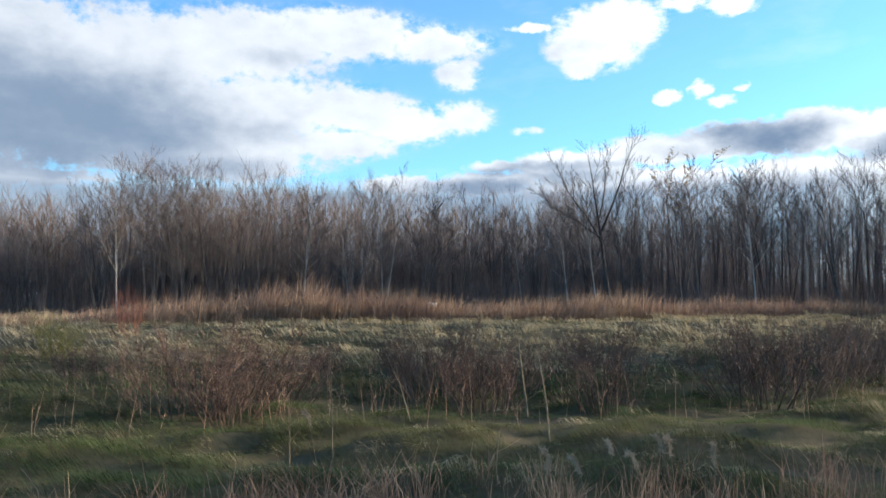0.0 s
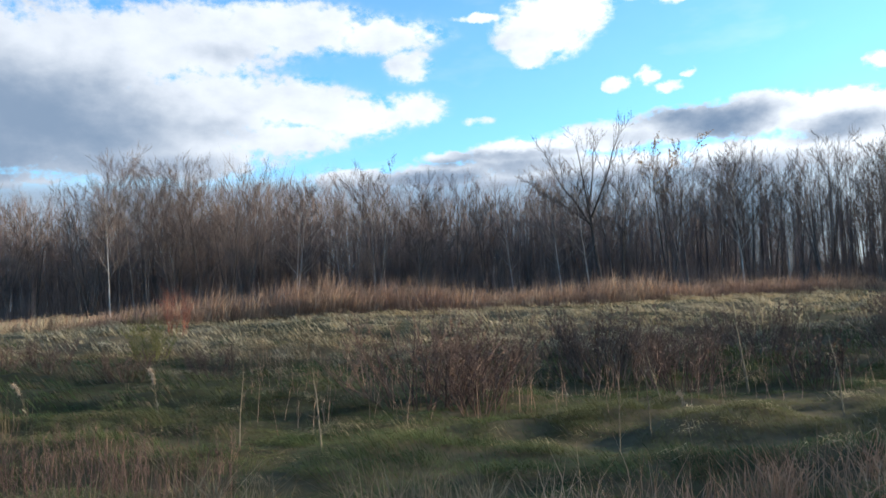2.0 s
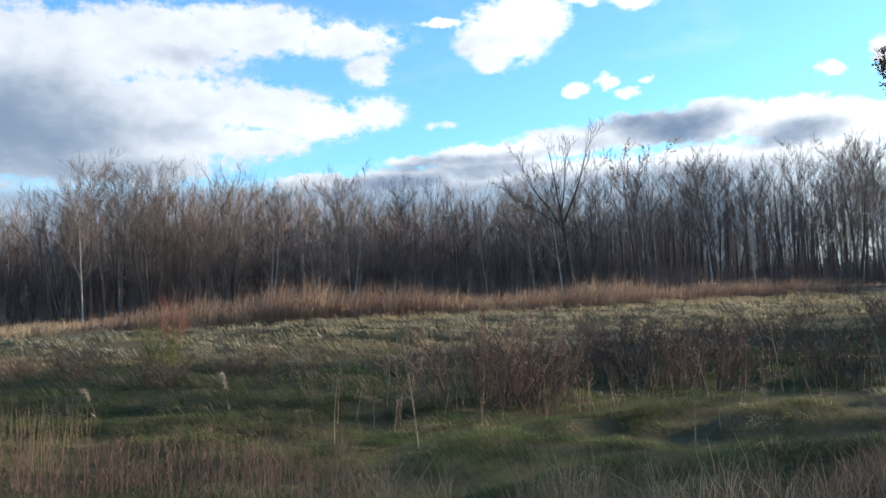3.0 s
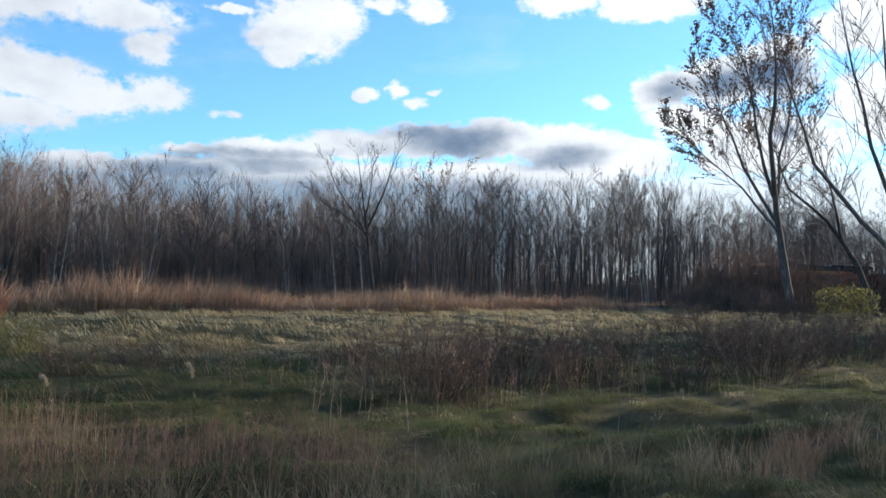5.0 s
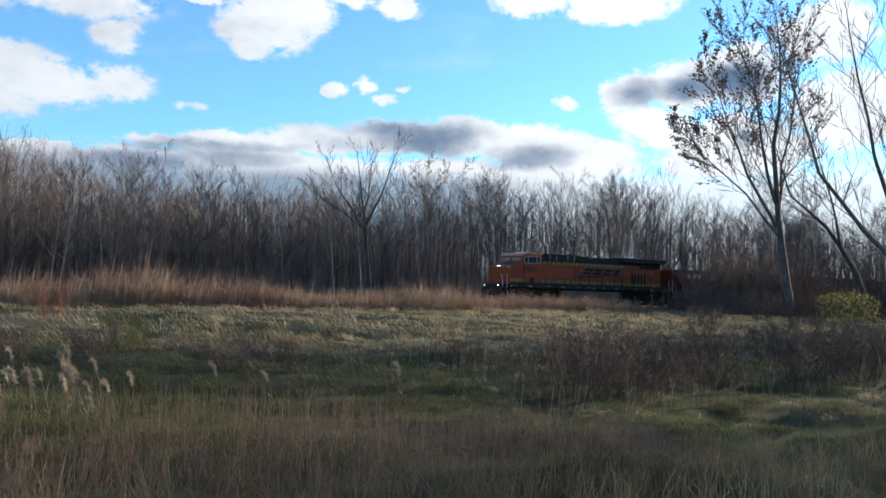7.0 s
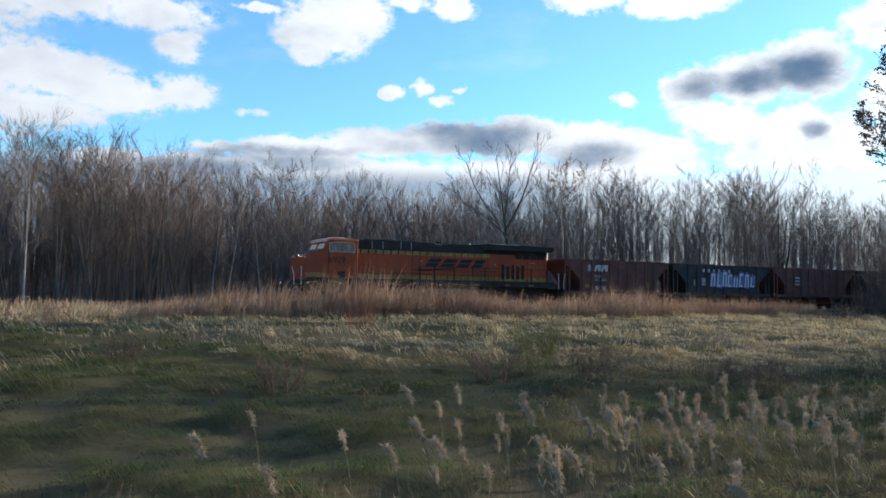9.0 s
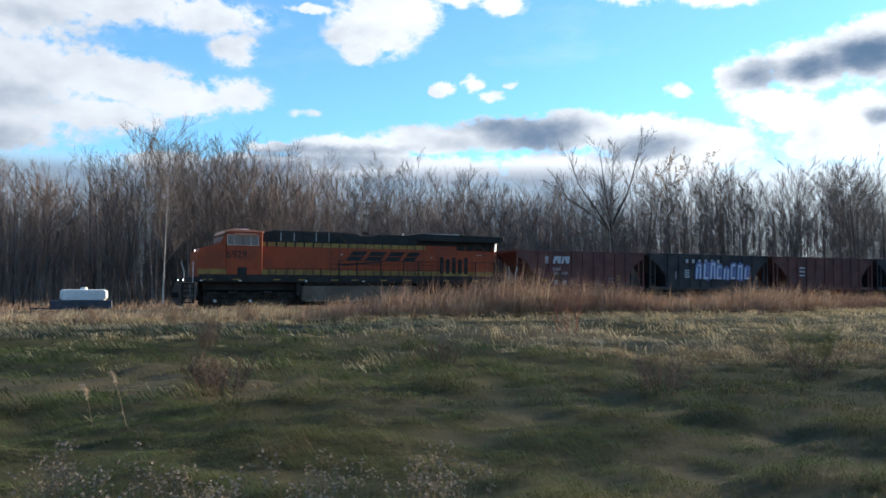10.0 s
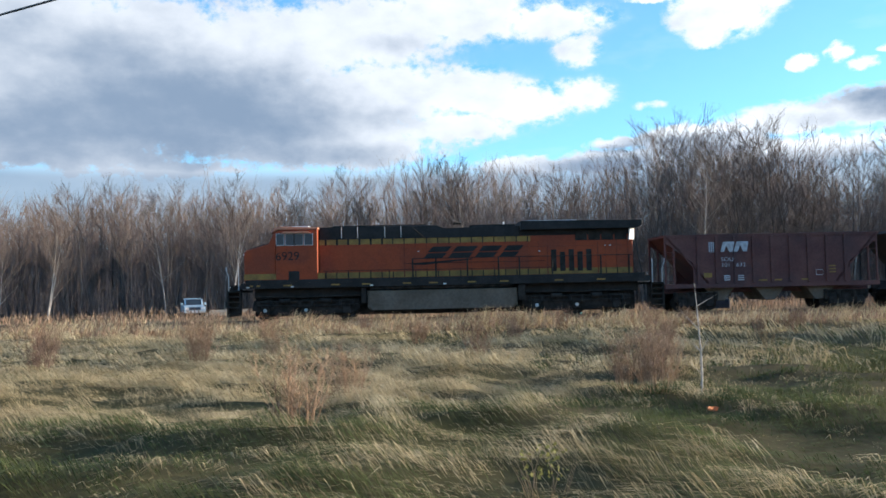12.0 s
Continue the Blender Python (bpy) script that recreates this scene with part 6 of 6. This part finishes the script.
def build_special_trees():
    # the tall spreading tree above the rest
    g = grow_stems(301, [([(0, 0, 0), (-0.6, 0, 4), (-1.0, 0.2, 9), (-1.6, 0.3, 13), (-2.4, 0.2, 18.5)], 0.30),
                         ([(-0.9, 0, 8), (-3.0, 0.6, 11.5), (-5.0, 0.4, 14.5), (-6.2, -0.4, 18)], 0.14),
                         ([(-1.0, 0.1, 9.5), (0.6, -0.7, 13), (1.8, -0.3, 16.5), (2.8, 0.2, 20)], 0.15),
                         ([(-1.3, 0.3, 11), (-0.8, 1.4, 14), (-0.4, 1.9, 19.5)], 0.12),
                         ([(-0.9, 0, 8.6), (-3.5, -1.2, 10.6), (-6.0, -1.5, 12.2), (-8.0, -1.2, 14)], 0.10)], (0.87, -0.5), 7, 7, 5, 0.012, 0.30)
    build_tree(g, "tall bare tree with a wide open crown above the wood", stand(75.2, 73.0), M["bark"])
    g = grow(302, 19.5, bare=0.40, spread=0.34, limbs=18, subs=8, twigs=6, leaf=2, leaf_size=0.2, leaf_from=0.72, forks=3)
    build_tree(g, "bare tree with a few orange-gold leaves near its top", stand(84.0, 73.5), M["bark"], "", M["gold_leaf"])
    g = grow(303, 17.8, bare=0.4, spread=0.3, limbs=16, subs=7, twigs=6, forks=2)
    build_tree(g, "tall pale-barked bare tree in the wood", stand(49.8, 80.0), M["pale_bark"])
    for x, y, h, sd in ((-30.6, 66.5, 8.6, 304), (-16.5, 68.0, 10.0, 305), (-35.6, 68.8, 7.5, 306)):
        g = grow(sd, h, bare=0.22, spread=0.42, limbs=16, subs=8, twigs=7, forks=2, open_angle=(22, 46), twig_r=0.008)
        build_tree(g, "small pale-barked bare tree before the wood", stand(x, y), M["pale_bark"])
    # thicker clump of tall trees that stands forward
    for i, (x, y, h) in enumerate(((22.5, 74.5, 15.6), (25.5, 73.0, 15.0), (19.8, 76.0, 14.4), (28.5, 75, 15.2), (31, 73.5, 14.8), (33.5, 75, 15.4))):
        g = grow(320 + i, h, bare=0.28, spread=0.40, limbs=22, subs=9, twigs=7, forks=1 + i % 3, leader=0.95, twig_r=0.0095)
        build_tree(g, "tall bare grey-brown deciduous tree of the wood", stand(x, y), M["bark"], "bare trees of the wood")
    # two forward oaks with dark limbs
    for i, (x, y, h) in enumerate(((103.0, 71.0, 16.5), (112.0, 69.5, 20.0), (121.0, 71.5, 20.5))):
        g = grow(340 + i, h, bare=0.3, spread=0.44, limbs=20, subs=8, twigs=6, forks=3, open_angle=(25, 52), radius=0.24)
        build_tree(g, "dark spreading bare tree at the wood's edge", stand(x, y), M["bark"], "bare trees of the wood")
    # roadside trees: several ascending stems from a short trunk
    side = (0.83, -0.556)
    g = grow_stems(401, [([(0, 0, 0), (-0.4, 0.1, 3), (-1.25, 0.2, 8.6), (-1.5, 0.0, 15), (-1.2, -0.4, 21), (-1.6, -0.3, 26.5)], 0.42),
                         ([(-1.1, 0.2, 7.8), (-3.6, 0.8, 12.6), (-5.4, 0.6, 17), (-7.4, 0.2, 22)], 0.17),
                         ([(-1.0, 0.1, 7.0), (-4.4, -0.9, 10.6), (-7.4, -1.4, 13.2), (-9.6, -1.0, 15.8)], 0.12),
                         ([(-1.4, 0.2, 10), (-3.0, -0.8, 15.2), (-4.0, -1.2, 20.5), (-6.0, -0.6, 25)], 0.16),
                         ([(-1.2, 0.2, 8.8), (-0.4, 1.2, 13.5), (0.9, 1.6, 19), (0.5, 1.2, 25)], 0.16)], side, 13, 9, 7, 0.014, 0.34, 3, 0.21, (0, 1, 2, 3, 4))
    build_tree(g, "tall roadside tree with withered brown leaves in its crown", stand(91.2, 27.9), M["bark"], "roadside trees", M["brown_leaf"])
    g = grow_stems(402, [([(0, 0, 0), (-0.4, 0, 5), (-0.2, 0.2, 10), (-1.0, 0.3, 16), (-1.5, 0.1, 24)], 0.46),
                         ([(-0.4, 0, 4.4), (-3.0, 0.7, 7.6), (-6.4, 1.0, 12), (-8.0, 0.6, 17), (-10, 0.3, 23)], 0.24),
                         ([(-0.3, 0, 6.2), (-3.0, -0.9, 13), (-4.4, -1.3, 19), (-5.4, -1.0, 26)], 0.20),
                         ([(-0.3, 0.1, 8), (1.8, 0.6, 13), (2.8, 1.2, 21)], 0.18)], side, 12, 8, 6, 0.014, 0.30)
    build_tree(g, "tall bare roadside tree with several leaning stems", stand(92.2, 18.8), M["bark"], "roadside trees")
    g = grow_stems(403, [([(0, 0, 0), (-1.3, 0.2, 4.2), (-3.6, 0.4, 8), (-6.8, 0.2, 10.6), (-8.4, 0, 15.4)], 0.28),
                         ([(-2.6, 0.3, 6.4), (-3.0, 1.2, 10.5), (-4.4, 1.6, 16)], 0.14)], side, 11, 8, 6, 0.013, 0.34)
    build_tree(g, "leaning bare roadside tree", stand(95.4, 23.2), M["bark"], "roadside trees")
    # added trees, mostly out of view, whose dense crowns shade the near meadow
    g = grow(404, 24.0, bare=0.2, spread=0.30, limbs=26, subs=8, twigs=5, radius=0.4, leaf=2, leaf_size=0.24, leaf_from=0.15, forks=2)
    first = build_tree(g, "roadside tree with dense brown leaves, added to shade the meadow", stand(97, 13), M["bark"], "roadside trees", M["brown_leaf"])
    # smaller copies added farther back to dim the far field
    for x, y, q in ((119, 17, 0.72), (127, 25, 0.75), (122, 32, 0.66), (136, 20, 0.8), (140, 31, 0.8)):
        copy_thing(first, stand(x, y, x * 9)).scale = (q, q, q)
    # unseen rows added as shadow casters for the ground by the road
    rng = random.Random(77)
    for k in range(18):
        x, y = 98 + (k % 3) * 9 + rng.uniform(-3, 3), 11 - (k // 3) * 8 + rng.uniform(-3, 3)
        copy_thing(first, stand(x, y, rng.uniform(0, 360))).scale = (rng.uniform(0.95, 1.1),) * 3


build_woods()
build_far_woods()
build_special_trees()
stems("wood_saplings", 17000, (-110, 270, 80, 125), 7.5, 14.0, 0.05, M["woods"], "crowded thin bare saplings deep in the wood", "saplings", 15, twigs=6, thin=([54, 90], [1.0, 0.12]))
stems("wood_thicket", 11000, (-85, 220, 69, 98), 1.6, 5.6, 0.03, M["woods"], "dark leafless thicket along the foot of the wood", "thicket", 5, twigs=6)
stems("deep_thicket", 9000, (50, 290, 97, 138), 3.0, 7.5, 0.055, M["woods"], "dark leafless undergrowth deep in the wood", "thicket", 35, twigs=6)
stems("roadside_brush", 3200, (85, 109, 26, 38.5), 0.8, 3.0, 0.026, M["thicket"], "dark brush under the roadside trees", "brush", 6, twigs=7)
stems("roadside_saplings", 1700, (91, 107, 29.5, 40.0), 3.0, 6.6, 0.022, M["thicket"], "crowded bare saplings beside the roadside trees", "saplings", 16, twigs=11)
stems("track_side_saplings", 800, (108, 152, 22, 38.5), 4.0, 8.0, 0.024, M["thicket"], "crowded bare saplings between the road and the track", "saplings", 26, twigs=11)
stems("straw_stalks", 2600, (20, 33, -6.5, -0.6), 0.35, 0.8, 0.0035, M["brown_grass"], "thin upright straw stalks among the reed plumes", "weeds", 27, twigs=1)
stems("brown_weeds", 1500, (27.5, 36, -8.6, -5.0), 0.3, 0.7, 0.004, M["thicket"], "thin brown weeds close to the road", "weeds", 9, twigs=9)
stems("russet_stalks", 1500, (36, 70, -4, 9), 0.4, 1.1, 0.005, M["russet_grass"], "thin russet weed stalks among the shrubs", "weeds", 19, twigs=3)
build_grass()
build_shrubs()
build_small_plants()
build_pole()
build_toilet()
build_beyond()


motions()
